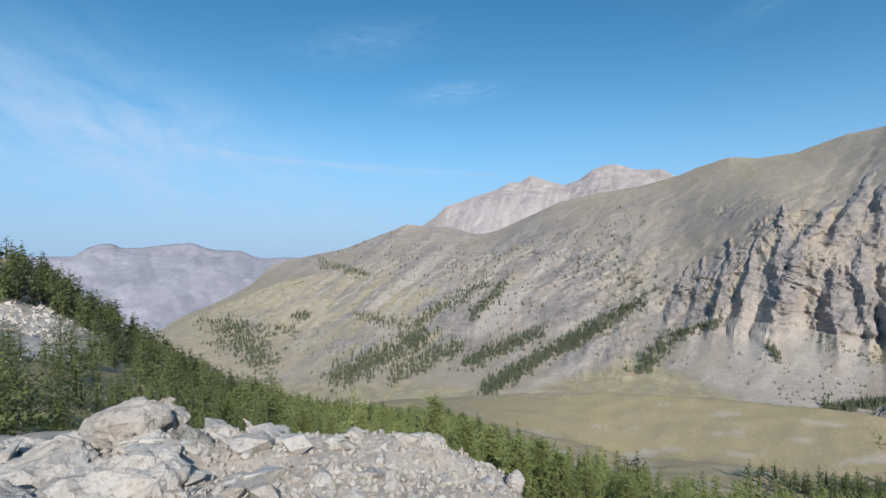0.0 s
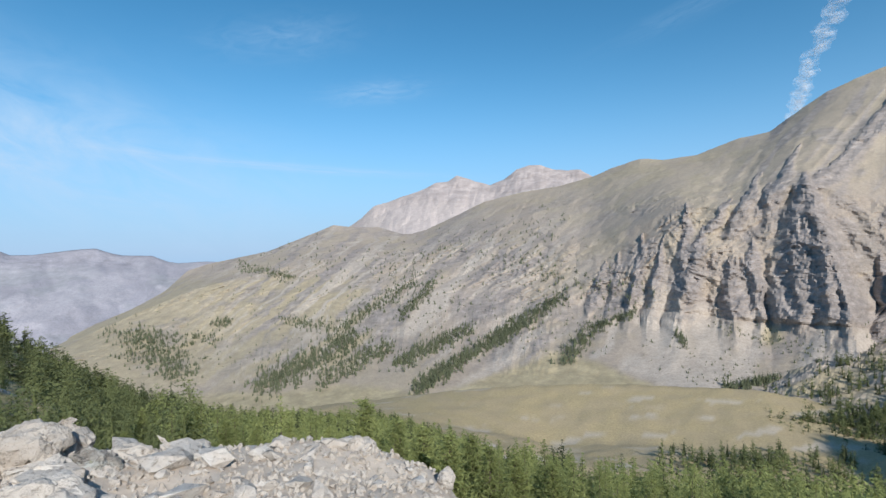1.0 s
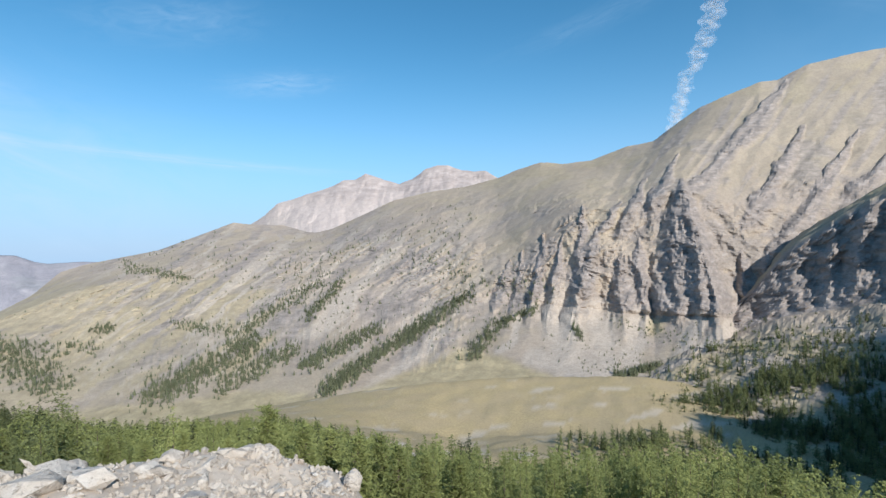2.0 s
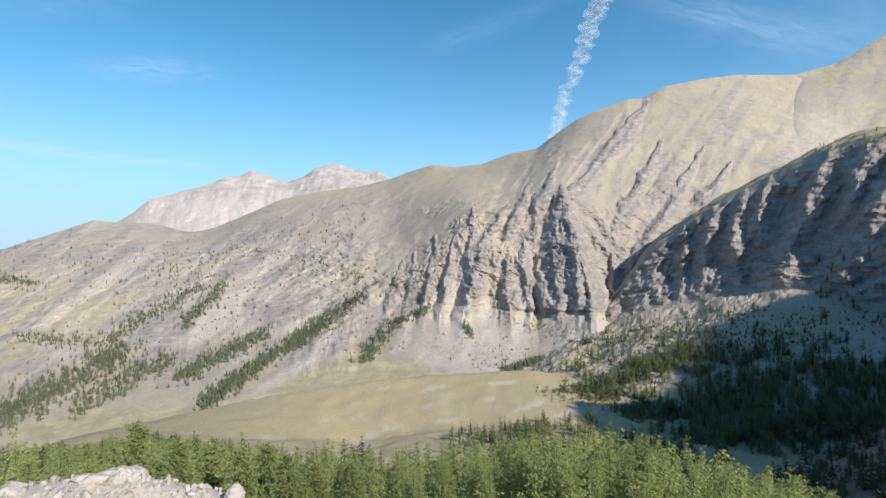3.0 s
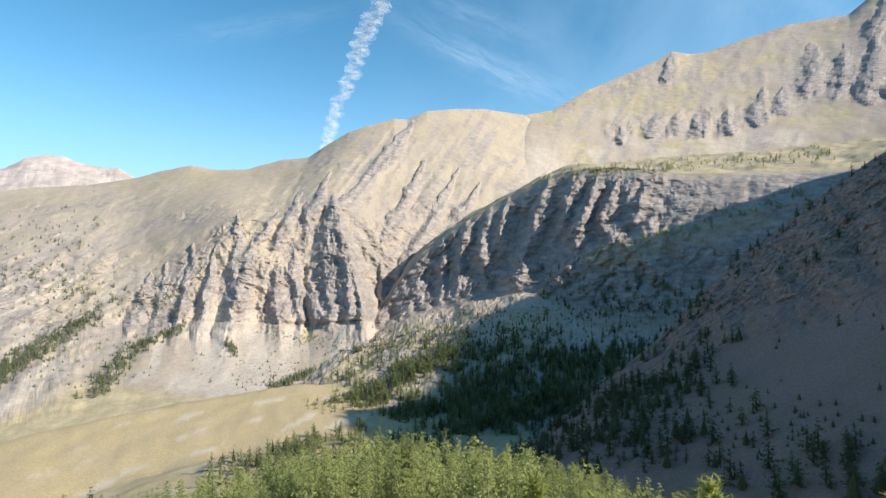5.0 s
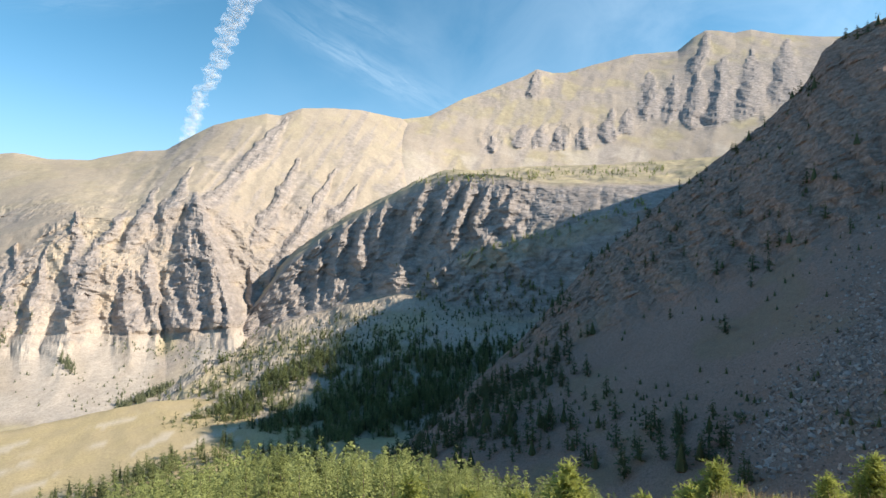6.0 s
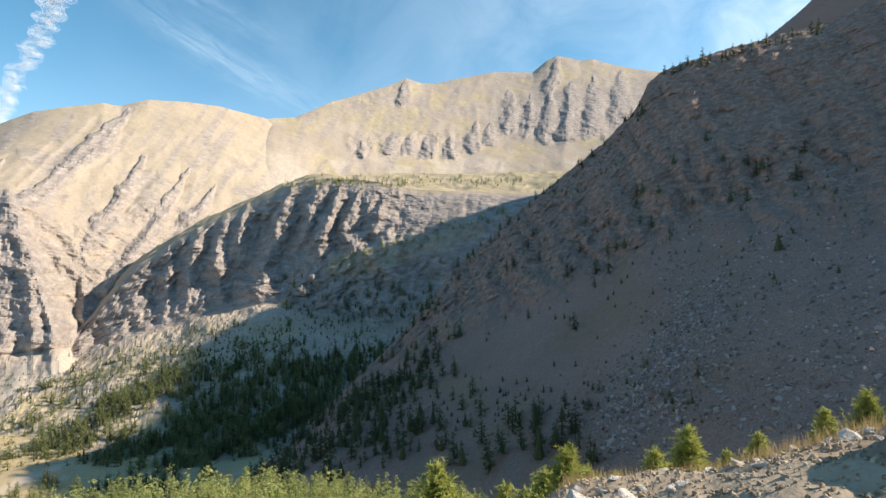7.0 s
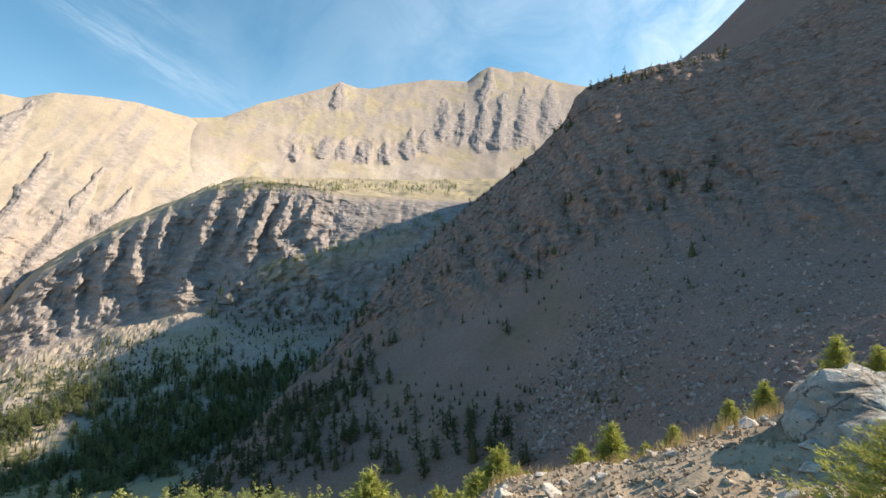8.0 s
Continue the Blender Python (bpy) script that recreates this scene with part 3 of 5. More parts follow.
def far_zones(az, el, v, p):
    n = fbm(p / 300, 4)
    return 0.4 * smooth(-0.1, 0.4, n) * (1 - smooth(3, 6, el)), 0.8 * (1 - smooth(4, 6, el + n)) * smooth(-2, 3, az), 0.8 * smooth(4.5, 6.5, el + n)


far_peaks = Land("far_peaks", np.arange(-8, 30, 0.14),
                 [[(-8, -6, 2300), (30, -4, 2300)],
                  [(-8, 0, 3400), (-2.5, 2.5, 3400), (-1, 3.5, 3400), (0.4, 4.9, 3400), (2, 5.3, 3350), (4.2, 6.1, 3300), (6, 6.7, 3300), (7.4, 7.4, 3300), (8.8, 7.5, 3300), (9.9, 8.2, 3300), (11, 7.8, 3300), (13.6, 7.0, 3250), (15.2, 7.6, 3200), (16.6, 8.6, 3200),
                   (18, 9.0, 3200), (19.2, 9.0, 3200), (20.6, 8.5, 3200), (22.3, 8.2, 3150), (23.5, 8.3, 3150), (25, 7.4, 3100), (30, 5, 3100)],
                  [(-8, -4, 4200), (30, -2, 4200)]], (85, 5), far_shape, far_zones, PEAK, "far pinkish bare rocky summits, paled for haze", facets=True)


def range_shape(az, el, v, p):
    toward = 70 * carve(az, runs(az, el, 0.2, 3.0, 2.5, 31, 5), 9, 12, 300, seed=12) + 40 * fbm(p / 500, 4)
    return toward * (1 - smooth(0.9, 1.0, v)), 0 * az


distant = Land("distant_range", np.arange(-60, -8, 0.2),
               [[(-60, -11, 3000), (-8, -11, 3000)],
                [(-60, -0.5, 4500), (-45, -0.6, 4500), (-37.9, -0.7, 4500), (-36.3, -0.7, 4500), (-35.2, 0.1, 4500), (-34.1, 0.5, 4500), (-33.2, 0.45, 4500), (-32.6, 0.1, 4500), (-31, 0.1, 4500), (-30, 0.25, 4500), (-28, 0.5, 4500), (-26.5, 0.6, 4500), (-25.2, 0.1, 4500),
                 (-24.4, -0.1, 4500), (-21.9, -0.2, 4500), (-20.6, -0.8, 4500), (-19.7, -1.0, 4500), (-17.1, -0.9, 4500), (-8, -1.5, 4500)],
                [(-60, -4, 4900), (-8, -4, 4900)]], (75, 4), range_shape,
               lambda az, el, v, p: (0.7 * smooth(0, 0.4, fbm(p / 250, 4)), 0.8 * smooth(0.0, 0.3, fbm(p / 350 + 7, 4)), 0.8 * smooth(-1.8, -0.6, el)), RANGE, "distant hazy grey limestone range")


# --- the shaded cliff terrace
TERRACE_RIBS = [(58.9, 4.2, 57.8, -3.0, 1.6, 2.2, 24), (61.6, 5.2, 60.0, -1.0, 1.3, 1.8, 20), (63.6, 6.2, 62.4, 1.6, 0.8, 1.4, 16), (66.8, 5.2, 65.0, -2.6, 2.4, 2.0, 26), (68.5, 8.5, 66.4, 3.6, 0.8, 2.0, 26), (71.0, 8.4, 69.6, 3.6, 1.0, 1.6, 20),
                (73.4, 8.2, 71.0, 2.4, 1.0, 1.8, 30), (75.8, 8.0, 73.4, 3.4, 0.8, 1.6, 22), (70.2, 2.6, 69.4, -2.0, 0.8, 1.2, 14), (56.4, 1.6, 56.0, -3.6, 0.8, 1.2, 14), (79.0, 7.8, 77.0, 4.6, 0.8, 1.8, 14)]


def terrace_rock(az, el):
    a2 = az + 0.4 * fbm(np.stack([az * 0.5, el * 0.5, 0 * az + 6], 1), 4, 0.5)
    e2 = el + 0.4 * fbm(np.stack([az * 0.5 + 9, el * 0.5, 0 * az + 6], 1), 4, 0.5)
    return ribs(a2, e2, TERRACE_RIBS)


def terrace_shape(az, el, v, p):
    jag = fbm(np.stack([az * 0.3, el * 0.3, 0 * az + 4], 1), 4)
    jag2 = fbm(np.stack([az * 0.3 + 7, el * 0.3, 0 * az + 4], 1), 4)
    a2, e2 = az + 1.6 * jag, el + 1.2 * jag2
    wall = smooth(0.95, 1.5, v) * (1 - smooth(2.85, 3.0, v)) * (0.4 + 0.6 * (1 - smooth(76, 86, az)))
    out = terrace_rock(az, el)[1] * smooth(0.8, 1.2, v)
    great = carve(az, 1.3 * runs(az + 1.2 * jag, el, 0.35, 3.2, 3.6, 13, 5) + out / 9, 10, 13, 800, -0.25, seed=7)
    small = carve(az, 1.2 * runs(az + jag, el, 0.3, 1.3, 2, 14, 5) + out / 25, 5, 7, 240, -0.25, seed=8)
    bench = np.mod((el + 0.3 * jag - 0.10 * az) * 1.5, 1.0)
    toward = 5 * fbm(p / 70, 5) + 0.6 * out + wall * ((0.35 + 0.9 * smooth(-0.45, 0.4, jag2)) * (10 * (great + 0.5) + 5 * (small + 0.5)) + 4.2 * crag(p, 44, 5, 0.55) + 0.9 * crag(p, 11, 4) + 1.6 * bench * (1 - smooth(0.8, 1.0, bench)))
    low = 1 - smooth(0.9, 1.2, v)
    toward += (4 + 3 * jag) * streak(a2, e2, (71, -1.9), (86, 2.6), 1.0, 0.9) + 4 * streak(a2, e2, (80, 3.2), (93, 5.2), 0.8, 0.9)
    shelf = smooth(2.9, 3.2, v) * (1 - smooth(3.9, 4.1, v))
    return toward, 0.6 * fbm(p / 18, 3) * (1 - 0.5 * wall) + shelf * 5 * fbm(p / 45, 3) + low * smooth(0.1, 0.3, v) * (3.5 * fbm(p / 55, 4) + 1.1 * crag(p, 14, 4))


def terrace_zones(az, el, v, p):
    wa, we = wobble(p, 40, 0.8)
    n = fbm(p / 45, 4)
    wall = smooth(1.0, 1.1, v) * (1 - smooth(2.85, 3.0, v))
    grass = smooth(2.9, 3.05, v) * (0.5 + 0.5 * smooth(-0.3, 0.2, n)) * (1 - 0.3 * smooth(60, 56, az)) + 0.7 * streak(az + wa, el + we, (73, -1.2), (88, 3), 1.2) + (1 - smooth(0.7, 1.0, v)) * 0.8 * smooth(-0.2, 0.3, n)
    return grass, 0.5 * (1 - smooth(0.8, 1.0, v)) * smooth(-0.2, 0.4, -n), wall * (1 - 0.7 * np.clip(grass, 0, 1))


terrace = Land("cliff_terrace", np.arange(34, 106, 0.155),
               [[(34, -21, 330), (44, -20.5, 330), (52, -21, 320), (60, -22, 300), (80, -24, 270), (106, -18, 280)],
                [(34, -16, 600), (40, -12.5, 620), (44, -10.2, 640), (49, -8.8, 650), (52, -7.6, 650), (54.7, -6.9, 650), (57, -6.5, 642), (59, -5.8, 636), (61, -5.3, 628), (63, -5.0, 618), (65, -4.9, 605), (68.4, -5.2, 586), (71, -6.2, 572), (74.2, -7.2, 556), (79.3, -8.2, 542), (86, -6, 545), (106, 0, 560)],
                [(34, -15, 640), (44, -9.7, 680), (52, -6, 685), (57, -3, 680), (62, -1.5, 660), (68.8, -2.6, 616), (72.1, -1.4, 598), (76.8, 0.3, 588), (82.9, 1.5, 588), (86.8, 3.0, 592), (93.2, 4.6, 605), (106, 6, 620)],
                [(34, -14, 700), (44, -9, 720), (47, -7.5, 720), (50, -5, 720), (53, -0.4, 720), (54.6, 0.3, 715), (57.1, 2.3, 712), (59.8, 4.0, 708), (62.2, 5.1, 702), (65.1, 6.8, 694), (67.8, 8.1, 684), (70.5, 8.8, 674), (74.5, 8.8, 664), (78.1, 8.4, 660), (83, 7.4, 660), (88.1, 7.3, 668), (94.6, 6.8, 685), (106, 8, 700)],
                [(34, -13, 800), (44, -8.5, 800), (48, -6, 820), (53, 0.2, 860), (60, 4.6, 880), (66, 7.6, 900), (70, 9.2, 930), (80, 9.4, 980), (95, 9.2, 1030), (106, 9, 1030)],
                [(34, -20, 900), (44, -14, 900), (106, 4, 1100)]], (45, 60, 70, 18, 4), terrace_shape, terrace_zones, MOUNTAIN, "grey cliff terrace in shade with a grassy sunlit top", facets=True)


# --- the shaded spur with its scree
def spur_shape(az, el, v, p):
    rocky = smooth(-7, 1, el - 0.42 * (az - 100) * (az < 112) - 5.0 * (az >= 112))
    crest = 1 - smooth(1.9, 2.0, v) * (1 - smooth(2.0, 2.1, v)) * 0.5
    great = carve(az, runs(az, el, -0.5, 4, 7, 15), 8, 9, 700, 0.3, seed=9)
    bench = np.mod((p[:, 2] - 0.3 * p[:, 1] + 7 * fbm(p / 50, 4)) / 6.5, 1.0)
    toward = 2.0 * fbm(p / 45, 4) + rocky * (5 * fbm(p / 60, 4) + 7 * (great + 0.5) + 1.6 * crag(p, 20, 5, 0.55) + 1.1 * crag(p, 8, 4, 0.6) + 1.0 * bench * (1 - smooth(0.75, 1.0, bench)))
    return toward * crest, (1 - rocky) * 0.2 * fbm(p / 4, 3) + rocky * (0.7 * crag(p, 7, 3) + 0.5 * fbm(p / 5, 3))


def spur_zones(az, el, v, p):
    wa, we = wobble(p, 30, 1.2)
    rocky = smooth(-5, 1, el + we - 0.42 * (az - 100) * (az < 112) - 5.0 * (az >= 112))
    blocks = np.maximum(streak(az + wa, el + we, (104, -17), (113, -5), 2.2), smooth(110, 122, az + 2 * wa) * (1 - smooth(-2, 4, el + we)))
    grass = np.maximum(0.45 * smooth(0.1, 0.5, fbm(p / 35, 4)) * (1 - blocks), 0.8 * streak(az, el, (111, 18.6), (122, 19.2), 0.8))
    return grass, blocks, rocky * 0.9


SPUR_TOP = [(55, -27, 170), (63.5, -21.9, 215), (68.6, -18.6, 245), (73.1, -14.8, 270), (77.9, -10.6, 295), (80.3, -8.3, 305), (83.5, -4.7, 315), (86.7, -1.0, 325), (90.6, 2.1, 330), (93.2, 4.6, 335), (96.5, 7.1, 340), (99.7, 9.5, 345),
            (102.9, 11.9, 350), (106.1, 14.9, 355), (107.4, 17.3, 355), (108.6, 18.1, 355), (112.1, 19.0, 360), (117.7, 19.5, 365), (122.8, 19.6, 370), (125.2, 20.4, 375), (127.4, 21.3, 380), (129.6, 22.1, 385), (140, 24, 390), (160, 22, 400)]
spur = Land("shaded_spur", np.concatenate([np.arange(55, 136, 0.19), np.arange(136, 161, 1.0)]),
            [[(55, -33, 110), (80, -33, 100), (100, -33, 88), (120, -33, 70), (140, -30, 60), (160, -25, 60)],
             [(55, -29, 145), (63.5, -25, 165), (73, -19, 190), (80, -15, 205), (90, -9, 220), (100, -3.5, 225), (108, 2, 230), (115, 5, 235), (125, 8, 240), (140, 10, 250), (160, 8, 250)],
             SPUR_TOP, [(55, -30, 260), (100, 2, 470), (112, 15, 480), (130, 18, 520), (160, 16, 560)]], (100, 125, 5), spur_shape, spur_zones, SLOPE, "steep shaded mountain spur of dark rock and scree", facets=True)

high = Land("high_mountain", np.arange(108, 165, 0.25),
            [[(108, 8, 560), (165, 8, 560)], [(108, 12, 760), (115, 17.5, 780), (118.5, 19.9, 800), (120.8, 21.2, 810), (123.9, 23.7, 820), (128, 26.2, 830), (135, 28.2, 850), (150, 28.6, 880), (165, 27, 900)], [(108, 6, 1300), (165, 16, 1400)]], (60, 5),
            lambda az, el, v, p: (8 * fbm(p / 110, 5) * (1 - smooth(0.9, 1, v)), 0 * az), lambda az, el, v, p: (0 * az, 0.4 * smooth(-0.2, 0.3, fbm(p / 60, 4)), 0.6 * smooth(0, 0.4, fbm(p / 50 + 3, 4))), SLOPE, "high dark mountain behind the spur")


# --- the hillside and valley floor
def ring(out, *pts):
    return [(a, z, out) for a, z in pts]


GROUND_RINGS = [
    ring(0.02, (-180, -1.6), (180, -1.6)),
    ring(3.0, (-180, -1.2), (-90, -1.4), (-45, -1.55), (0, -1.62), (12, -1.75), (40, -2.1), (80, -2.1), (95, -1.7), (110, -1.5), (128, -1.25), (180, -1.2)),
    ring(5.0, (-180, -0.3), (-90, -1.2), (-45, -1.55), (-28, -1.62), (-15, -1.8), (-3, -1.93), (3, -2.1), (8, -2.3), (14, -3.0), (40, -4.4), (80, -4.2), (92, -3.0), (97, -2.35), (105, -2.1), (113, -1.9), (119, -1.6), (126, -1.35), (135, -1.0), (180, -0.3)),
    ring(6.5, (-180, 0.6), (-90, -1.0), (-45, -1.75), (-28, -2.1), (-15, -2.6), (0, -3.1), (14, -4.6), (40, -6.2), (80, -6.0), (92, -4.3), (97, -2.95), (105, -2.72), (113, -2.45), (119, -2.08), (126, -1.75), (135, -1.2), (150, -0.4), (180, 0.6)),
    ring(9.0, (-180, 2), (-90, -0.8), (-45, -2.6), (-28, -3.6), (-10, -4.6), (0, -5.4), (14, -7), (40, -8.6), (80, -8.4), (95, -6.5), (105, -5.2), (113, -4.4), (120, -3.7), (128, -3.0), (140, -1.5), (180, 2)),
    ring(16, (-180, 5), (-90, 0), (-45, -4.5), (-28, -6.5), (0, -10.5), (40, -14.5), (80, -14), (100, -11.5), (113, -8.5), (122, -7), (132, -5), (145, -2), (180, 5)),
    ring(40, (-180, 14), (-90, 4), (-45, -6.5), (-28, -13), (-10, -18), (0, -20), (40, -25), (80, -26), (100, -25), (120, -20), (135, -12), (180, 14)),
    ring(90, (-180, 32), (-90, 12), (-45, -9), (-36, -14), (-28, -22), (-15, -35), (0, -39), (20, -42), (40, -43), (80, -47), (100, -48), (120, -44), (140, -22), (180, 32)),
    ring(160, (-180, 56), (-90, 22), (-45, 0), (-40, -4), (-36, -12), (-31, -24), (-28, -32), (-18, -51), (0, -61), (20, -74), (40, -75), (60, -76), (80, -78), (100, -78), (120, -66), (140, -20), (180, 56)),
    ring(240, (-180, 80), (-90, 34), (-45, 4), (-40, -8), (-36, -28), (-28, -58), (-18, -77), (0, -84), (12, -98), (20, -107), (40, -107), (60, -105), (80, -100), (120, -90), (180, 80)),
    ring(330, (-180, 100), (-90, 40), (-45, -60), (-28, -95), (-18, -104), (0, -109), (6, -115), (12, -121), (20, -127), (33, -122), (45, -116), (60, -118), (80, -118), (120, -110), (180, 100)),
    ring(450, (-180, 110), (-90, 20), (-45, -140), (-18, -140), (0, -134), (12, -126), (25, -119), (40, -113), (60, -125), (120, -125), (180, 110)),
    ring(900, (-180, 60), (-90, -100), (-45, -320), (-20, -320), (0, -260), (90, -190), (180, 60)),
    ring(4900, (-180, -750), (180, -750)),
]


def ground_shape(az, el, v, p):
    d = np.hypot(p[:, 0], p[:, 1])
    lift = 0.05 * fbm(p / 0.5, 4) * smooth(1, 3, d) + 0.10 * fbm(p / 2.2, 3) * smooth(2, 4, d) + 0.9 * fbm(p / 14, 4) * smooth(9, 30, d) + 3.5 * fbm(p / 70, 3) * smooth(60, 200, d) * (1 - 0.75 * smooth(300, 350, d) * (np.abs(az - 24) < 25))
    return 0 * az, lift


def ground_zones(az, el, v, p):
    d = np.hypot(p[:, 0], p[:, 1])
    n = fbm(p / 25, 4)
    stones = np.maximum((1 - smooth(7, 12, d)) * np.where(az > 60, 0.35, 0.9), streak(az + 2 * n, el + 1.5 * n, (-42, -6.0), (-36, -9.5), 2.2) * (d > 60))
    stones = np.maximum(stones, 0.9 * smooth(0.25, 0.5, n) * (1 - smooth(250, 330, d)))
    bare = 0.55 * smooth(0.35, 0.6, fbm(p / np.array([45, 16, 40]) + 3, 4)) * smooth(290, 330, d) * (el < -15)
    grass = (1 - stones) * (0.75 + 0.25 * smooth(-0.3, 0.3, n))
    # trail dirt; among the left boulders the brown also paints in crevice shade
    dirt = (1 - smooth(7, 9, d)) * np.where(az > 60, 0.85, 0.08 + 0.25 * (1 - smooth(-24, -16, az))) * (0.6 + 0.4 * smooth(-0.4, 0.4, fbm(p / 1.5, 4)))
    return grass * (1 - dirt), np.maximum(stones, bare), dirt


ground = Land("ground", np.concatenate([np.arange(-180, -52, 2.0), np.arange(-52, 146, 0.4), np.arange(146, 181, 2.0)]), GROUND_RINGS, (6, 16, 14, 16, 18, 24, 26, 24, 20, 20, 16, 10, 6), ground_shape, ground_zones, GROUND, "grassy and stony hillside falling to a valley meadow", metres=True, closed=True)


# ---- trees ----
def turn_z(v, a):
    c, s = math.cos(a), math.sin(a)
    return v @ np.array([[c, s, 0], [-s, c, 0], [0, 0, 1]])


def conifer(seed, whorls, spokes, width, core=6, ragged=0.3, droop=0.2, bare=0.08, tufts=4, fine=1.0, body=0.4):
    """Crown of a conifer 1 m high: whorls of branches, each a few loose tufts, round a narrow core. Places and triangles."""
    r = random.Random(seed)
    v = [(width * body * math.cos(k * math.tau / core), width * body * math.sin(k * math.tau / core), bare + 0.03) for k in range(core)] + [(0, 0, 0.8)]
    f = [(k, (k + 1) % core, core) for k in range(core)]
    for w in range(whorls):
        s = (w + 0.5) / whorls
        z = bare + (0.985 - bare) * s ** 0.95
        reach = width * (1 - s) ** 0.86 * (0.5 + 0.5 * min(1, s * 4)) + 0.012
        for k in range(spokes):
            a = math.tau * (k + 0.5 * (w % 2)) / spokes + r.uniform(-0.4, 0.4)
            L = reach * r.uniform(1 - ragged * 1.6, 1 + ragged)
            tilt = droop * r.uniform(-0.6, 1.8)
            h = min(z + r.uniform(-1.1, 1.1) / whorls, 0.97)
            for j in range(tufts):
                t = 0.08 + 0.97 * (j + r.random()) / tufts
                size = fine * (0.20 * L + 0.010) * r.uniform(0.7, 1.4) * (4 / tufts) ** 0.6
                c = np.array([math.cos(a) * L * t, math.sin(a) * L * t, h - tilt * L * t]) + np.array([r.gauss(0, 0.1 * L), r.gauss(0, 0.1 * L), r.gauss(0, 0.06 * L)])
                yaw = a + r.uniform(-1.2, 1.2)
                d, q = np.array([math.cos(yaw), math.sin(yaw), r.uniform(-0.9, 0.9)]), np.array([-math.sin(yaw), math.cos(yaw), r.uniform(-0.9, 0.9)])
                i = len(v)
                v += [tuple(c - q * size * 0.55), tuple(c + q * size * 0.55), tuple(c + d * size * 0.85)]
                f.append((i, i + 1, i + 2))
    return np.array(v), np.array(f)


def trunk(width, sides=6, top=0.9):
    v, f = [], []
    for z, w in ((-0.06, 1.5), (0.02, 1.1), (0.5, 0.6), (top, 0.1)):
        v += [(width * w * math.cos(k * math.tau / sides), width * w * math.sin(k * math.tau / sides), z) for k in range(sides)]
    for j in range(3):
        for k in range(sides):
            a, b = j * sides + k, j * sides + (k + 1) % sides
            f += [(a, b, b + sides), (a, b + sides, a + sides)]
    return np.array(v), np.array(f)


def part(name, me, parent, label=""):
    ob = new(name, me)
    ob.parent = parent
    if label:
        ob["label"] = label
    return ob


def merged(items):
    """Joins (places, triangles) pairs."""
    v, f, n = [], [], 0
    for a, b in items:
        v.append(a), f.append(b + n)
        n += len(a)
    return np.concatenate(v), np.concatenate(f)


def wood(name, spots, crowns, material, label, seed):
    """One mesh of many trees at spots (place, height)."""
    r = random.Random(seed)
    items = []
    for p, h in spots:
        v, f = r.choice(crowns)
        if len(f) > 200 and math.hypot(p[0], p[1]) > 105:
            v, f = r.choice(FAR)
        k = h * np.array([r.uniform(0.85, 1.2)] * 2 + [1.0])
        items.append((turn_z(v * k, r.uniform(0, 6.28)) + np.asarray(p) - np.array([0, 0, 0.03 * h]), f))
    if not items:
        return None
    v, f = merged(items)
    return tagged(new(name, mesh_of(name, v, f, material, flat=True)), label, category="trees", kind="stuff")


MID = [conifer(k, 16, 7, 0.19 + 0.025 * (k % 4), tufts=7, core=4, fine=1.05, body=0.08, ragged=0.4) for k in range(8)]
BROAD = [conifer(60 + k, 15, 8, 0.26 + 0.035 * (k % 3), bare=0.04, droop=0.1, tufts=7, core=4, fine=0.95, body=0.08, ragged=0.42) for k in range(6)]
FAR = [conifer(180 + k, 9, 6, 0.24 + 0.03 * (k % 4), bare=0.03, droop=0.1, tufts=6, fine=1.55, body=0.15) for k in range(8)]
LOW = [conifer(20 + k, 7, 5, 0.27 + 0.04 * (k % 3), tufts=3, fine=1.1, body=0.3) for k in range(5)]
BUSH = [conifer(40 + k, 4, 6, 0.48, droop=0.0, bare=0.0, tufts=2) for k in range(4)]
r0 = random.Random(11)


def scatter(land, a, b, width, count, h, r):
    """Trees along a strip of a landform from bearing a to b, spread width degrees to either side."""
    out = []
    for _ in range(count):
        t = r.random()
        p = land.at(a[0] + (b[0] - a[0]) * t + r.gauss(0, width * 0.5), a[1] + (b[1] - a[1]) * t + r.gauss(0, width * 0.5))
        if p is not None:
            out.append((p, r.uniform(*h)))
    return out


def clear(p, size, seed):
    """Higher where a wood is open."""
    return float(fbm(np.array([p / size + seed]), 3)[0])


far_spots = []
for a, b, w, n in (((4.8, -15.8), (16.3, -8.9), 0.8, 420), ((14, -10.5), (21.5, -5.4), 0.9, 260), ((2.5, -13.0), (11, -9.2), 0.8, 260), ((3.2, -7.8), (7, -4.0), 0.6, 130), ((-12.3, -14.4), (-1.5, -9.7), 1.3, 520),
                   ((-6, -14.2), (2, -11), 1.0, 200), ((-4, -9), (5, -3.5), 1.0, 200), ((-14.1, -1.4), (-8.6, -2.9), 0.6, 130), ((-24, -8), (-19, -12), 1.6, 330), ((-26, -7.5), (-16, -9), 0.7, 110), ((-16.5, -7.6), (-14.8, -7.2), 0.4, 40),
                   ((-10, -7.5), (-5, -8.6), 0.7, 70), ((21.2, -12.8), (25, -8.5), 0.8, 130), ((25, -9), (29, -7.2), 0.5, 70), ((37, -14.6), (41.6, -12.8), 0.35, 90), ((0, -2), (22, 2), 2.2, 130), ((-12, 0), (10, -5), 2.5, 130), ((14, -2), (30, -6), 2.0, 90),
                   ((33, -9), (33.6, -10.5), 0.4, 22)):
    far_spots += scatter(ridge, a, b, w * 1.1, int(n * 1.7), (4, 9), r0)
fan = []
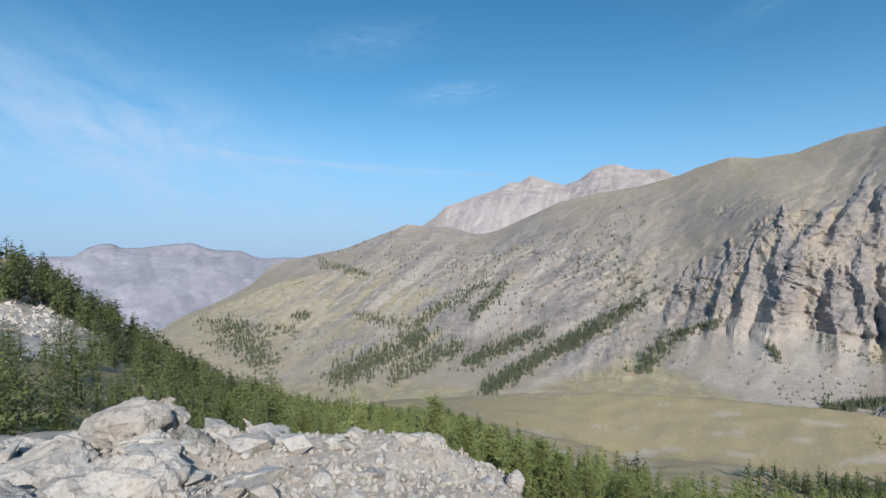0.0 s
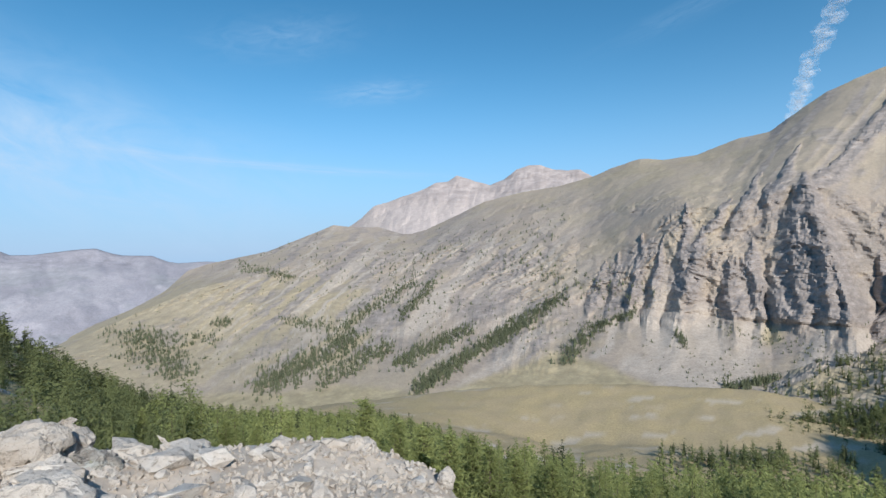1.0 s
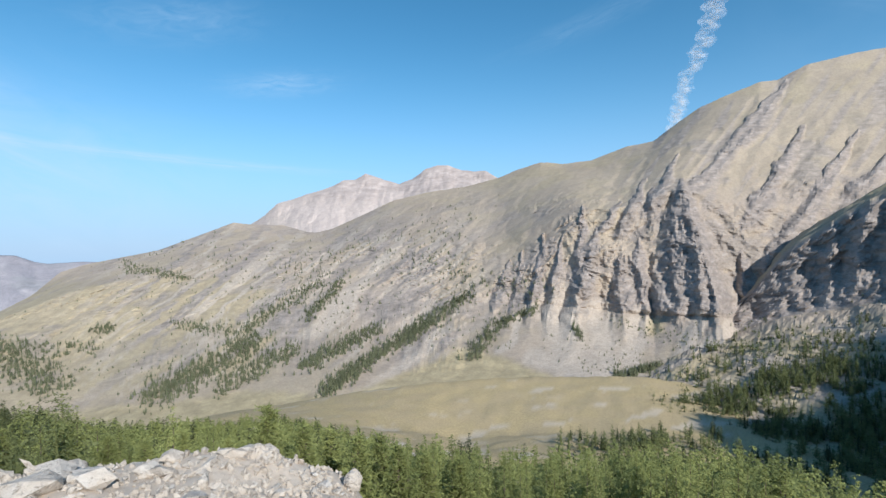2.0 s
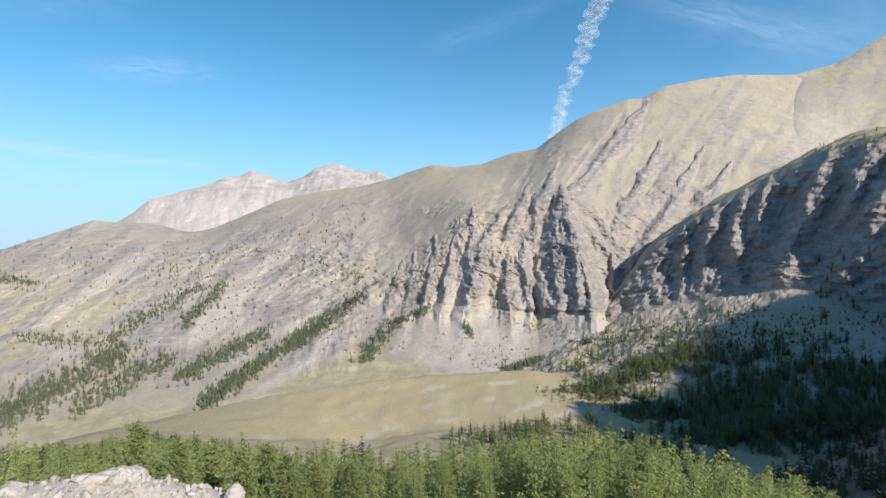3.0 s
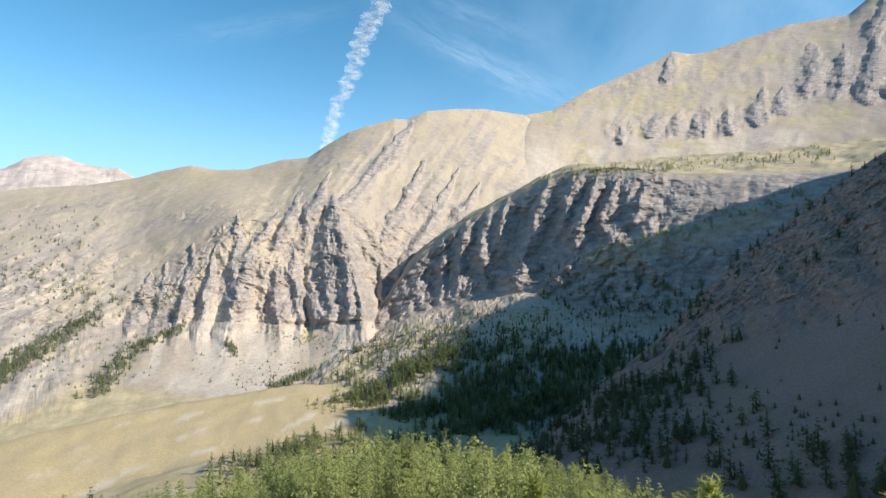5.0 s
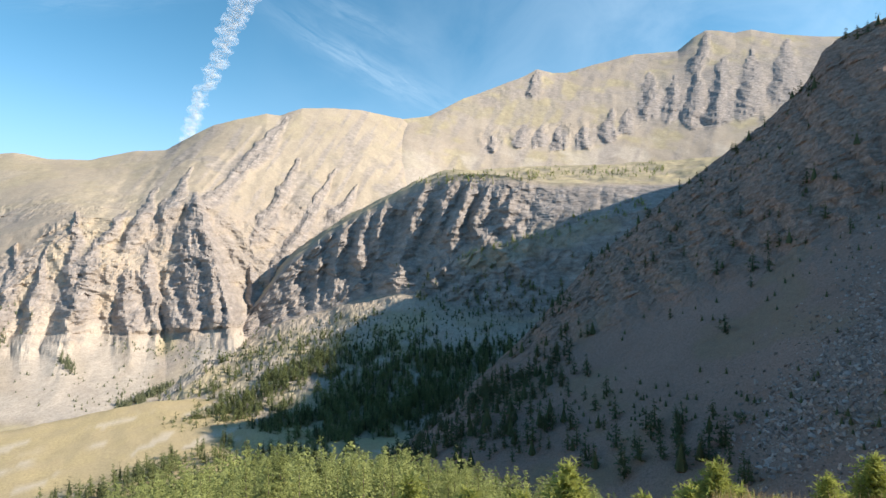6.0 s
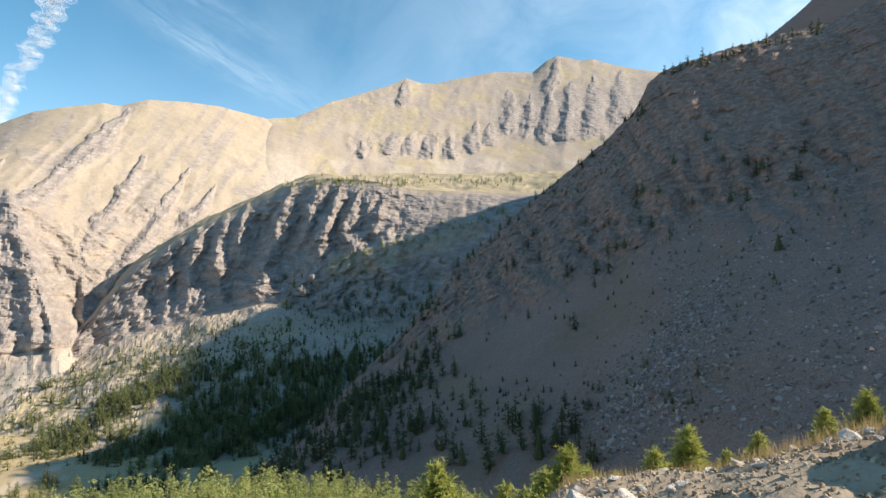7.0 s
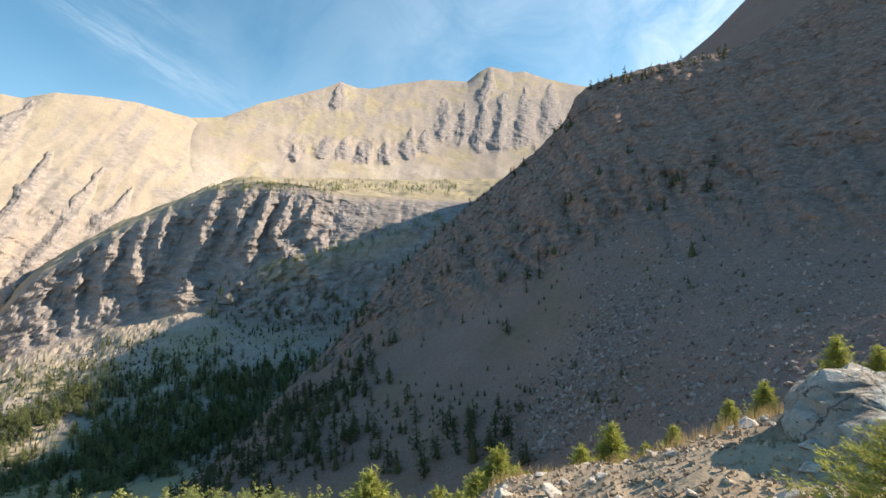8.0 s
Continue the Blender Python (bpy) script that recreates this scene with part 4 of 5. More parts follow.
for a, b, w, n in (((30, -11), (40, -12), 2.0, 45), ((33, -13.5), (42, -13), 0.8, 60), ((40, -9), (48, -11), 1.4, 110), ((36, -8.2), (40, -9.5), 0.7, 30), ((48, -8), (55, -9), 1.0, 60), ((-2, -1), (24, 4), 2.2, 120)):
    fan += scatter(ridge, a, b, w, n, (1.6, 4.2), r0)
for _ in range(1100):
    p = ridge.at(r0.uniform(-24, 27), r0.uniform(-12, 1))
    if p is not None and clear(p, 60, 5) > -0.1:
        fan.append((p, r0.uniform(2, 4.6)))
wood("bushes", fan, BUSH, HAZEWOOD, "dark low bushes, paled for haze, dotted over pale scree", 31)
wood("larch_wood", far_spots, LOW + BUSH[:2], HAZEWOOD, "dark conifer strips and lone trees, paled for haze, on a far mountainside", 1)

apron = []
for a, b, w, n in (((38, -18), (50, -15.5), 1.0, 240), ((46, -16.5), (58, -11.2), 1.0, 200), ((50, -14), (56.5, -11.5), 0.7, 90), ((44, -12.5), (58, -9), 1.3, 70), ((55, -17), (66, -13), 2.0, 240), ((60, -14), (70, -11.5), 1.3, 120), ((66, -12), (79, -10.5), 1.2, 170), ((60, -19), (72, -16), 1.5, 200), ((66, -16), (82, -9), 1.2, 220), ((55, -12.5), (69, -9.5), 1.4, 170), ((44, -14), (60, -11), 2.0, 120),
                   ((66, -5), (84, -6), 2.5, 170), ((50, -18.5), (64, -15.5), 1.0, 330), ((56, -20), (72, -15.5), 1.2, 330), ((45, -10.5), (62, -7.5), 0.9, 70), ((63, -17), (77, -11), 1.8, 260)):
    apron += scatter(terrace, a, b, w * 1.3, int(n * (0.9 if b[0] < 59 else 0.75)), (4.5, 12), r0)
brush = []
for a, b, w, n in (((44, -11), (62, -7.5), 1.4, 150), ((50, -13), (66, -9), 1.6, 170), ((62, -9), (80, -6), 1.6, 120), ((60, -18), (78, -11), 2.5, 160)):
    brush += scatter(terrace, a, b, w * 1.4, 2 * n, (1.5, 4.2), r0)
wood("bushes", brush, BUSH, PINE, "dark low bushes on a stony valley side", 33)
for _ in range(560):
    az = r0.uniform(38, 60)
    p = ground.at(az, out=r0.uniform(225, 335)) if r0.random() < 0.55 else terrace.at(az, r0.uniform(-18.5, -13))
    if p is not None and clear(p, 40, 9) > -0.35:
        apron += [(p, r0.uniform(2, 3)), (p, r0.uniform(5.5, 11))]
for _ in range(70):
    az = r0.uniform(31, 47)
    p = ground.at(az, out=r0.uniform(262, 300) + max(0, az - 35) * 4)
    apron.append((p, r0.uniform(6, 11)))
wood("conifer_wood", apron[::3], LOW, PINE, "dark conifers scattered over a stony valley side", 2)
wood("valley_larches", apron[1::3] + apron[2::3], FAR, HILLWOOD, "green larches scattered over a stony valley side", 22)
ledge = []
for a, b, w, n in (((72, -0.6), (84, 2.2), 0.7, 60), ((66, 8.3), (94, 8.4), 0.7, 240), ((84, 3), (93, 5), 1.0, 40)):
    ledge += scatter(terrace, a, b, w, n, (4, 9), r0)
wood("ledge_wood", ledge, LOW + MID[:2], LARCH, "sunlit larches on a cliff ledge", 3)
spots = []
for a, b, w, n in (((58, -23), (78, -14.5), 1.3, 330), ((72, -17), (86, -12), 2.0, 40), ((78, -20), (100, -18), 2.5, 35), ((90, -3), (120, 8), 5.0, 60), ((84, -3), (107, 15), 0.7, 60), ((62, -22.6), (84, -5), 0.9, 260), ((108, 18.0), (122, 19.2), 0.35, 40), ((58, -25), (80, -18), 2.4, 230), ((76, -21), (100, -20), 2.5, 60), ((60, -24), (84, -13), 2.6, 300), ((66, -19), (86, -9), 1.6, 160)):
    spots += scatter(spur, a, b, w * 1.2, int(n * (0.45 if n > 150 else 0.8)), (3, 8.5), r0)
shrubs = []
for a, b, w, n in (((90, -6), (125, 4), 6.0, 90), ((80, -17), (110, -14), 3.5, 110), ((84, -5), (106, 12), 2.0, 110)):
    shrubs += scatter(spur, a, b, w, n, (1.0, 2.6), r0)
wood("bushes", shrubs, BUSH, PINE, "dark round bushes on a shaded scree slope", 34)
wood("spur_conifers", spots, FAR + BUSH[:2], PINE, "lone dark conifers on a shaded scree slope", 4)

hill, dark_hill, close_hill, belt, dark_belt, near = [], [], [], [], [], []
for _ in range(1900):
    az, out = r0.uniform(-52, -14), 24 + 206 * r0.random() ** 0.8
    p = ground.at(az, out=out)
    rise = math.degrees(math.atan2(p[2] - EYE, out))
    if clear(p, 16, 3) > 0.16 or float(streak(np.array([az]), np.array([rise]), (-44, -6.2), (-36.5, -9.0), 1.7)[0]) > 0.3:
        continue
    if out < 66:
        if r0.random() < 0.5:
            close_hill.append((p, r0.uniform(2.5, 6)))
    else:
        (dark_hill if r0.random() < 0.4 else hill).append((p, r0.uniform(3.0, 8.0)))
for _ in range(110):
    az, out = r0.uniform(-52, -20), 15 + 45 * r0.random()
    p = ground.at(az, out=out)
    rise = math.degrees(math.atan2(p[2] - EYE, out))
    if float(streak(np.array([az]), np.array([rise]), (-44, -6.2), (-36.5, -9.0), 1.3)[0]) < 0.3 and clear(p, 7, 3) < 0.4:
        close_hill.append((p, r0.uniform(1.6, 3.8)))
for _ in range(2100):
    az, out = r0.uniform(-22, 22), 40 + 270 * r0.random() ** 0.75
    p = ground.at(az, out=out)
    if out > 300 - 9 * max(0, az - 2) or clear(p, 16, 8) > 0.4:
        continue
    if out < 62:
        near.append((p, r0.uniform(4, 8)))
    else:
        (dark_belt if r0.random() < 0.2 else belt).append((p, r0.uniform(4, 8.5)))
for _ in range(1500):
    az, out = r0.uniform(12, 100), 40 + 95 * r0.random()
    p = ground.at(az, out=out)
    if clear(p, 14, 8) > 0.4:
        continue
    tip = np.interp(az, [12, 20, 35, 42, 55, 63, 75, 90, 100], [-20.8, -21.3, -20.0, -18.8, -18.4, -19.6, -21.6, -23.8, -24.6]) - 5.0 * r0.random() ** 0.9
    h = EYE + out * math.tan(radians(tip)) - p[2]
    if h < 4:
        continue
    h = min(h, 18) * r0.uniform(0.85, 1)
    if out < 74:
        near.append((p, h))
    else:
        (dark_belt if r0.random() < 0.12 else belt).append((p, h))
WIDE = [conifer(140 + k, 22, 8, 0.29 + 0.03 * (k % 3), bare=0.04, droop=0.14, tufts=12, core=4, fine=0.78, body=0.08, ragged=0.42) for k in range(5)]
wood("hillside_saplings", close_hill, WIDE, HILLWOOD, "bushy young larches on a stony hillside", 35)
wood("hillside_larches", hill, BROAD + MID[:2], HILLWOOD, "sunlit larches spread over a stony hillside", 5)
wood("hillside_pines", dark_hill, BROAD, PINE, "dark pines spread over a stony hillside", 15)
wood("larch_belt", belt, MID + BROAD[:2], LARCH, "dense sunlit larch wood below the trail", 6)
wood("pine_belt", dark_belt, MID + BROAD[:2], PINE, "darker pines among the larch wood", 16)


# single trees, each with its trunk and crown
def tree_model(crown, width, leaves, label, name="larch_tree"):
    base = tagged(new(name), label, "tree", "trees of the wood below the trail")
    part("trunk", mesh_of("trunk", *trunk(width), BARK, flat=False), base)
    part("crown", mesh_of("crown", *crown, leaves, flat=True), base)
    return base


FINE = [conifer(80 + k, 28, 9, 0.18 + 0.02 * (k % 4), core=4, ragged=0.4, tufts=12, fine=0.85, body=0.08) for k in range(6)]
models = [tree_model(c, 0.012, LARCH, "tall sunlit green larch with a narrow feathery crown") for c in FINE]
near.sort(key=lambda q: float(q[0][0] ** 2 + q[0][1] ** 2))
used = set()
for k, (p, h) in enumerate(near[:260]):
    m = Matrix.Translation(p) @ Matrix.Rotation(r0.uniform(0, 6.28), 4, "Z") @ Matrix.Diagonal((h * r0.uniform(0.9, 1.2), h * r0.uniform(0.9, 1.2), h, 1))
    if k % 6 not in used:
        used.add(k % 6)
        models[k % 6].matrix_basis = m
    else:
        copy_thing(models[k % 6], Matrix()).matrix_basis = m
wood("larch_fringe", near[260:], MID, LARCH, "sunlit larches at the wood's near edge", 26)


# young larches by the trail: thin twigs set with tufts of soft needles
def young_larch(seed, whorls=21, spokes=8, width=0.32, tufts=9):
    r = random.Random(seed)
    v, f, tv, tf = [], [], [], []

    def tuft(c, d, size):
        for k in range(4):
            a = np.array([r.gauss(0, 1), r.gauss(0, 1), r.gauss(0.35, 0.8)])
            a = a / (np.linalg.norm(a) + 1e-6) * 0.9 + d * 0.3
            side = np.cross(a, (r.gauss(0, 1), r.gauss(0, 1), r.gauss(0, 1)))
            side = side / (np.linalg.norm(side) + 1e-6) * size * 0.12
            i = len(v)
            v.extend([tuple(c - side), tuple(c + side), tuple(c + a * size)])
            f.append((i, i + 1, i + 2))

    for w in range(whorls):
        s = (w + 0.4) / whorls
        z = 0.03 + 0.95 * s
        for k in range(spokes):
            a = math.tau * k / spokes + r.uniform(-0.5, 0.5) + w
            L = (width * (1 - s) ** 0.95 * (0.6 + 0.4 * min(1, 4 * s)) + 0.015) * r.uniform(0.65, 1.15)
            d = np.array([math.cos(a), math.sin(a), r.uniform(0.05, 0.45)])
            root = np.array([0, 0, z + r.uniform(-0.02, 0.02)])
            q = np.array([-math.sin(a), math.cos(a), 0]) * 0.0035
            i = len(tv)
            tv.extend([tuple(root - q), tuple(root + q), tuple(root + d * L)])
            tv.extend([tuple(root - (0, 0, 0.004)), tuple(root + (0, 0, 0.004)), tuple(root + d * L)])
            tf.extend([(i, i + 1, i + 2), (i + 3, i + 4, i + 5)])
            n = max(4, int(tufts * 1.9 * L / width + 3))
            for j in range(n):
                t = 0.15 + 0.85 * (j + r.random()) / n
                tuft(root + d * L * t + np.array([r.gauss(0, 0.022), r.gauss(0, 0.022), r.gauss(0, 0.018)]), d, 0.032 * r.uniform(0.7, 1.3))
    for j in range(6):
        tuft(np.array([0, 0, 0.92 + 0.016 * j]), np.array([0, 0, 0.8]), 0.05)
    return (np.array(v), np.array(f)), (np.array(tv), np.array(tf))


YOUNG = plant_material("young larch needles", (0.24, 0.27, 0.075), (0.44, 0.46, 0.14), 0.5)
young = []
for k in range(4):
    leaves, twigs = young_larch(200 + k, whorls=25, spokes=9 + k % 2, width=0.29 + 0.03 * k, tufts=26)
    base = tagged(new("young_larch"), "bushy bright yellow-green young larch beside the trail", "tree", "young larches along the trail edge")
    part("trunk", mesh_of("trunk", *trunk(0.014, 6, 0.97), BARK), base)
    part("branchwork", mesh_of("branchwork", *twigs, BARK, flat=True), base)
    part("needles", mesh_of("needles", *leaves, YOUNG, flat=True), base, "soft bright yellow-green needles")
    young.append([base, False])


def plant(kind, k, az, out, top):
    """Sets a young tree at a bearing and distance so that its tip stands at the rise top."""
    p = ground.at(az, out=out)
    h = max(0.5, EYE + out * math.tan(radians(top)) - p[2])
    m = Matrix.Translation(p - np.array([0, 0, 0.02])) @ Matrix.Rotation(k * 1.7, 4, "Z") @ Matrix.Diagonal((1.12 * h, 1.12 * h, h, 1))
    entry = kind[k % len(kind)]
    if entry[1]:
        copy_thing(entry[0], Matrix()).matrix_basis = m
    else:
        entry[0].matrix_basis, entry[1] = m, True


for k, (az, out, top) in enumerate([(98.5, 11, -20.2), (96.2, 12, -22.6), (100.6, 12, -22.0), (103.5, 12, -22.3), (107.4, 13, -19.6), (110.5, 14, -17.3), (114.0, 11, -18.8), (116.7, 11, -16.9), (121.8, 9, -13.9), (124.7, 9, -12.0),
                                    (130.2, 9.5, -7.4), (133.0, 10, -8.0), (135.5, 9, -9), (84.0, 16, -22.4), (91.6, 17, -24.2), (66.5, 20, -24.0), (73.0, 17, -25.2), (79.0, 18, -25.4), (88.0, 19, -25.5), (105.0, 14, -22.5), (102.0, 13, -22.8), (112.5, 13, -20.5), (94.0, 14, -24.5)]):
    plant(young, k, az, out, top)
shaded = []
for k in range(3):
    base = tagged(new("young_spruce"), "dark green young spruce standing behind the rubble bank", "tree", "young trees behind the rubble bank")
    leaves, twigs = young_larch(300 + k, whorls=22, spokes=8, width=0.30, tufts=20)
    part("trunk", mesh_of("trunk", *trunk(0.014, 6, 0.97), BARK), base)
    part("branchwork", mesh_of("branchwork", *twigs, BARK, flat=True), base)
    part("needles", mesh_of("needles", *leaves, LARCH, flat=True), base)
    shaded.append([base, False])
for k, (az, out, top) in enumerate([(-1.0, 24, -16.4), (-9.2, 26, -17.8), (-12.5, 27, -17.9), (2.6, 22, -18.6), (5.5, 24, -19.5), (8.5, 20, -20.4), (-19, 30, -15.6), (-15.5, 30, -17.0), (13.0, 24, -21.6), (16, 26, -22.5), (-5, 28, -19.0), (11, 28, -20.4), (20, 28, -23.0), (-23, 32, -14.8), (-24.5, 24, -16.6)]):
    plant(shaded, k, az, out, top)

# ---- loose stones ----
STONE = Mat("pale weathered limestone", 0.9, 0, 0.2)
info = STONE.t.nodes.new("ShaderNodeObjectInfo").outputs["Random"]
tint = STONE.mix(STONE.mix(0.5, info, STONE.geo.outputs["Random Per Island"]), (0.46, 0.415, 0.37), (0.68, 0.63, 0.575))
stain = STONE.ramp(STONE.noise(3.5, 5, 0.7), (0.42, 0), (0.62, 1))
tint = STONE.mix(stain, tint, STONE.mix(0.35, tint, (0.42, 0.33, 0.25)))
crack = STONE.ramp(STONE.noise(16, 6, 0.75), (0.36, 1), (0.46, 0))
tint = STONE.mix(crack, tint, (0.3, 0.26, 0.22))
STONE.color(tint)
STONE.bump(STONE.noise(11, 6, 0.7), 0.8, 0.06)
STONE.bump(STONE.noise(60, 4, 0.7), 0.5, 0.012)
STONE = STONE.m
LICHEN = Mat("grey boulder with pale lichen", 0.9, 0, 0.2)
lc = LICHEN.mix(LICHEN.ramp(LICHEN.noise(2.2, 6, 0.65), (0.4, 0), (0.6, 1)), (0.36, 0.32, 0.28), (0.56, 0.52, 0.46))
lc = LICHEN.mix(LICHEN.ramp(LICHEN.noise(5, 6, 0.7, LICHEN.pos((1, 1, 1.4))), (0.50, 0), (0.58, 1)), lc, (0.62, 0.62, 0.58))
lc = LICHEN.mix(LICHEN.ramp(LICHEN.noise(9, 5, 0.7), (0.60, 0), (0.68, 0.8)), lc, (0.36, 0.38, 0.20))
lc = LICHEN.mix(LICHEN.ramp(LICHEN.noise(7, 6, 0.8, LICHEN.pos((1, 1, 2.2))), (0.37, 1), (0.44, 0)), lc, (0.12, 0.105, 0.09))
bent = LICHEN.mix(0.3, LICHEN.geo.outputs["Position"], LICHEN.node("ShaderNodeTexNoise", Scale=2.5, Detail=4).outputs["Color"], "ADD")
split_lines = LICHEN.cells(1.7, bent, "DISTANCE_TO_EDGE").outputs["Distance"]
lc = LICHEN.mix(LICHEN.ramp(split_lines, (0.0, 0.8), (0.022, 0.0)), lc, (0.08, 0.07, 0.06))
LICHEN.color(lc)
LICHEN.bump(LICHEN.ramp(split_lines, (0.0, 0.0), (0.05, 1.0)), 0.6, 0.04)
LICHEN.bump(LICHEN.noise(4, 7, 0.7, LICHEN.pos((1, 1, 2.0))), 1.0, 0.16)
LICHEN.bump(LICHEN.noise(30, 5, 0.7), 0.6, 0.02)
LICHEN = LICHEN.m


def hull(seed, n, squash=(1, 0.75, 0.55)):
    """An angular stone about 1 m across: the hull of n scattered points."""
    r = random.Random(seed)
    bm = bmesh.new()
    for _ in range(n):
        d = Vector((r.gauss(0, 1), r.gauss(0, 1), r.gauss(0, 1))).normalized() * r.uniform(0.42, 0.54)
        bm.verts.new((d.x * squash[0], d.y * squash[1], d.z * squash[2]))
    got = bmesh.ops.convex_hull(bm, input=bm.verts)
    bmesh.ops.delete(bm, geom=list({g for g in got["geom_interior"] + got["geom_unused"] if isinstance(g, bmesh.types.BMVert)}), context="VERTS")
    bmesh.ops.triangulate(bm, faces=bm.faces)
    return bm


def boulder(name, seed, az, el, out, size, squash, material, label, turn=(0, 0, 0), cuts=4):
    """A large rock: a hull, cut finer and roughened in layers."""
    bm = hull(seed, 26, squash)
    bmesh.ops.bevel(bm, geom=list(bm.edges), offset=0.03, segments=1, affect="EDGES")
    bmesh.ops.triangulate(bm, faces=bm.faces)
    for _ in range(2):
        bmesh.ops.subdivide_edges(bm, edges=[e for e in bm.edges if e.calc_length() > 0.07], cuts=1, use_grid_fill=True)
        bmesh.ops.triangulate(bm, faces=[f for f in bm.faces if len(f.verts) > 3])
    bm.normal_update()
    co = np.array([v.co for v in bm.verts])
    push = 0.05 * fbm(co * np.array([2.5, 2.5, 5.0]) + seed, 5) + 0.045 * crag(co * np.array([1, 1, 1.8]) + seed, 0.35, 5)
    for v, k in zip(bm.verts, push):
        v.co += v.normal * float(k)
    me = bpy.data.meshes.new(name)
    bm.to_mesh(me)
    bm.free()
    me.polygons.foreach_set("use_smooth", np.full(len(me.polygons), False))
    me.materials.append(material)
    ob = tagged(new(name, me), label, "boulder", "boulders of the rubble bank")
    w = bearing(az, el)
    p = HUB + w / math.hypot(w[0], w[1]) * out
    ob.matrix_basis = pose(*p, *turn) @ Matrix.Diagonal((size, size, size, 1))
    return ob


for k, (az, el, out, size, squash, turn) in enumerate([
        (-33.2, -23.0, 4.0, 0.86, (1.1, 0.8, 0.62), (8, -12, 20)), (-32.3, -16.9, 5.1, 0.78, (1.15, 0.6, 0.5), (-6, -16, -15)), (-30.6, -18.6, 4.8, 0.46, (1.3, 0.7, 0.5), (0, -6, -10)), (-38.8, -19.2, 4.7, 0.62, (1.2, 0.8, 0.5), (5, -14, 40)), (-42.2, -22.4, 4.0, 0.7, (1, 0.8, 0.55), (15, 10, 70)),
        (-20.6, -22.6, 4.4, 0.52, (1.2, 0.6, 0.5), (10, 22, -20)), (-28.6, -16.4, 5.2, 0.42, (0.9, 0.8, 0.5), (12, 16, 60)), (-24.0, -19.4, 5.0, 0.42, (1, 0.8, 0.7), (0, 10, 10)), (-36.2, -18.0, 5.3, 0.55, (1.2, 0.8, 0.5), (0, 8, 80)), (-40.8, -17.2, 5.5, 0.5, (1.2, 0.8, 0.5), (0, -8, 20)),
        (-1.4, -22.0, 4.75, 0.36, (1, 0.8, 0.9), (0, -10, 30)), (8.2, -24.6, 4.6, 0.22, (0.8, 0.7, 0.9), (0, 8, 50)), (-28.4, -20.8, 4.6, 0.36, (1.4, 0.5, 0.45), (20, 32, 0)), (-16.5, -20.6, 4.9, 0.34, (1, 0.8, 0.6), (0, 14, 30)), (-39, -25.5, 3.6, 0.6, (1.4, 0.5, 0.35), (-25, 15, 20)),
        (-22.3, -20.9, 4.7, 0.34, (1.1, 0.7, 0.6), (14, -20, 70)), (-25.2, -23.2, 4.3, 0.34, (1.2, 0.6, 0.5), (0, 34, 15)), (-18.2, -19.8, 5.1, 0.4, (1.2, 0.7, 0.6), (0, 5, 110)), (-29.5, -24.6, 4.0, 0.4, (1.3, 0.6, 0.4), (10, 40, -10)), (-35.6, -20.6, 4.5, 0.4, (1, 0.8, 0.6), (0, 0, 10)), (-13.0, -21.4, 4.8, 0.3, (1.1, 0.8, 0.6), (0, 10, 0)), (-8.5, -21.6, 4.9, 0.3, (1.2, 0.8, 0.5), (6, -8, 40))]):
    boulder("boulder", 470 if k == 13 else 400 + k, az, el, out, size, squash, STONE, "pale weathered limestone boulder lying in rubble", turn)
boulder("boulder", 430, -26.9, -20.0, 4.75, 0.46, (0.95, 0.8, 0.95), LICHEN, "grey-green lichen-covered boulder lying in rubble", (0, 12, 10))
boulder("boulder", 447, 127.3, -22.0, 3.7, 0.5, (1.3, 0.8, 0.35), LICHEN, "flat grey slab half sunk in the dirt trail", (0, 4, 30))
boulder("boulder", 441, 134.0, -15.6, 4.6, 1.4, (1.12, 0.9, 0.56), LICHEN, "large grey boulder patched with pale lichen beside the trail", (10, -6, -40))

PIECES = []
for k in range(12):
    bm = hull(500 + k, 13, (1, 0.6 + 0.03 * k, 0.4 + 0.03 * (k % 5)))
    me = bpy.data.meshes.new("stone")
    bm.to_mesh(me)
    bm.free()
    me.materials.append(STONE)
    PIECES.append(me)
rs = random.Random(5)


def stone_spot(k):
    """A place on the rubble bank, or on the trail's far side."""
    if k % 4:
        az, out = rs.uniform(-46, 13), 3.1 + 2.6 * rs.random()
    else:
        az, out = rs.uniform(96, 140), 3.2 + 3.4 * rs.random()
    return az, out, ground.at(az, out=out)


for k in range(300):
    az, out, p = stone_spot(k)
    size = 0.08 + (0.42 if az < -14 else 0.3) * rs.random() ** 1.8
    if az > 50:
        size *= 0.6
    elif az > -12:
        size *= 0.75
    ob = part("stone", PIECES[k % 12], ground.ob)
    ob.matrix_basis = pose(p[0], p[1], p[2] + size * 0.12, rs.uniform(-25, 25), rs.uniform(-25, 25), rs.uniform(0, 360)) @ Matrix.Diagonal((size, size, size * rs.uniform(0.7, 1.2), 1))


def hull_arrays(seed, n, squash):
    bm = hull(seed, n, squash)
    bm.verts.index_update()
    out = np.array([v.co for v in bm.verts]), np.array([[v.index for v in f.verts] for f in bm.faces])
    bm.free()
    return out


CHIPS = [hull_arrays(600 + k, 9, (1, 0.75, 0.55)) for k in range(8)]


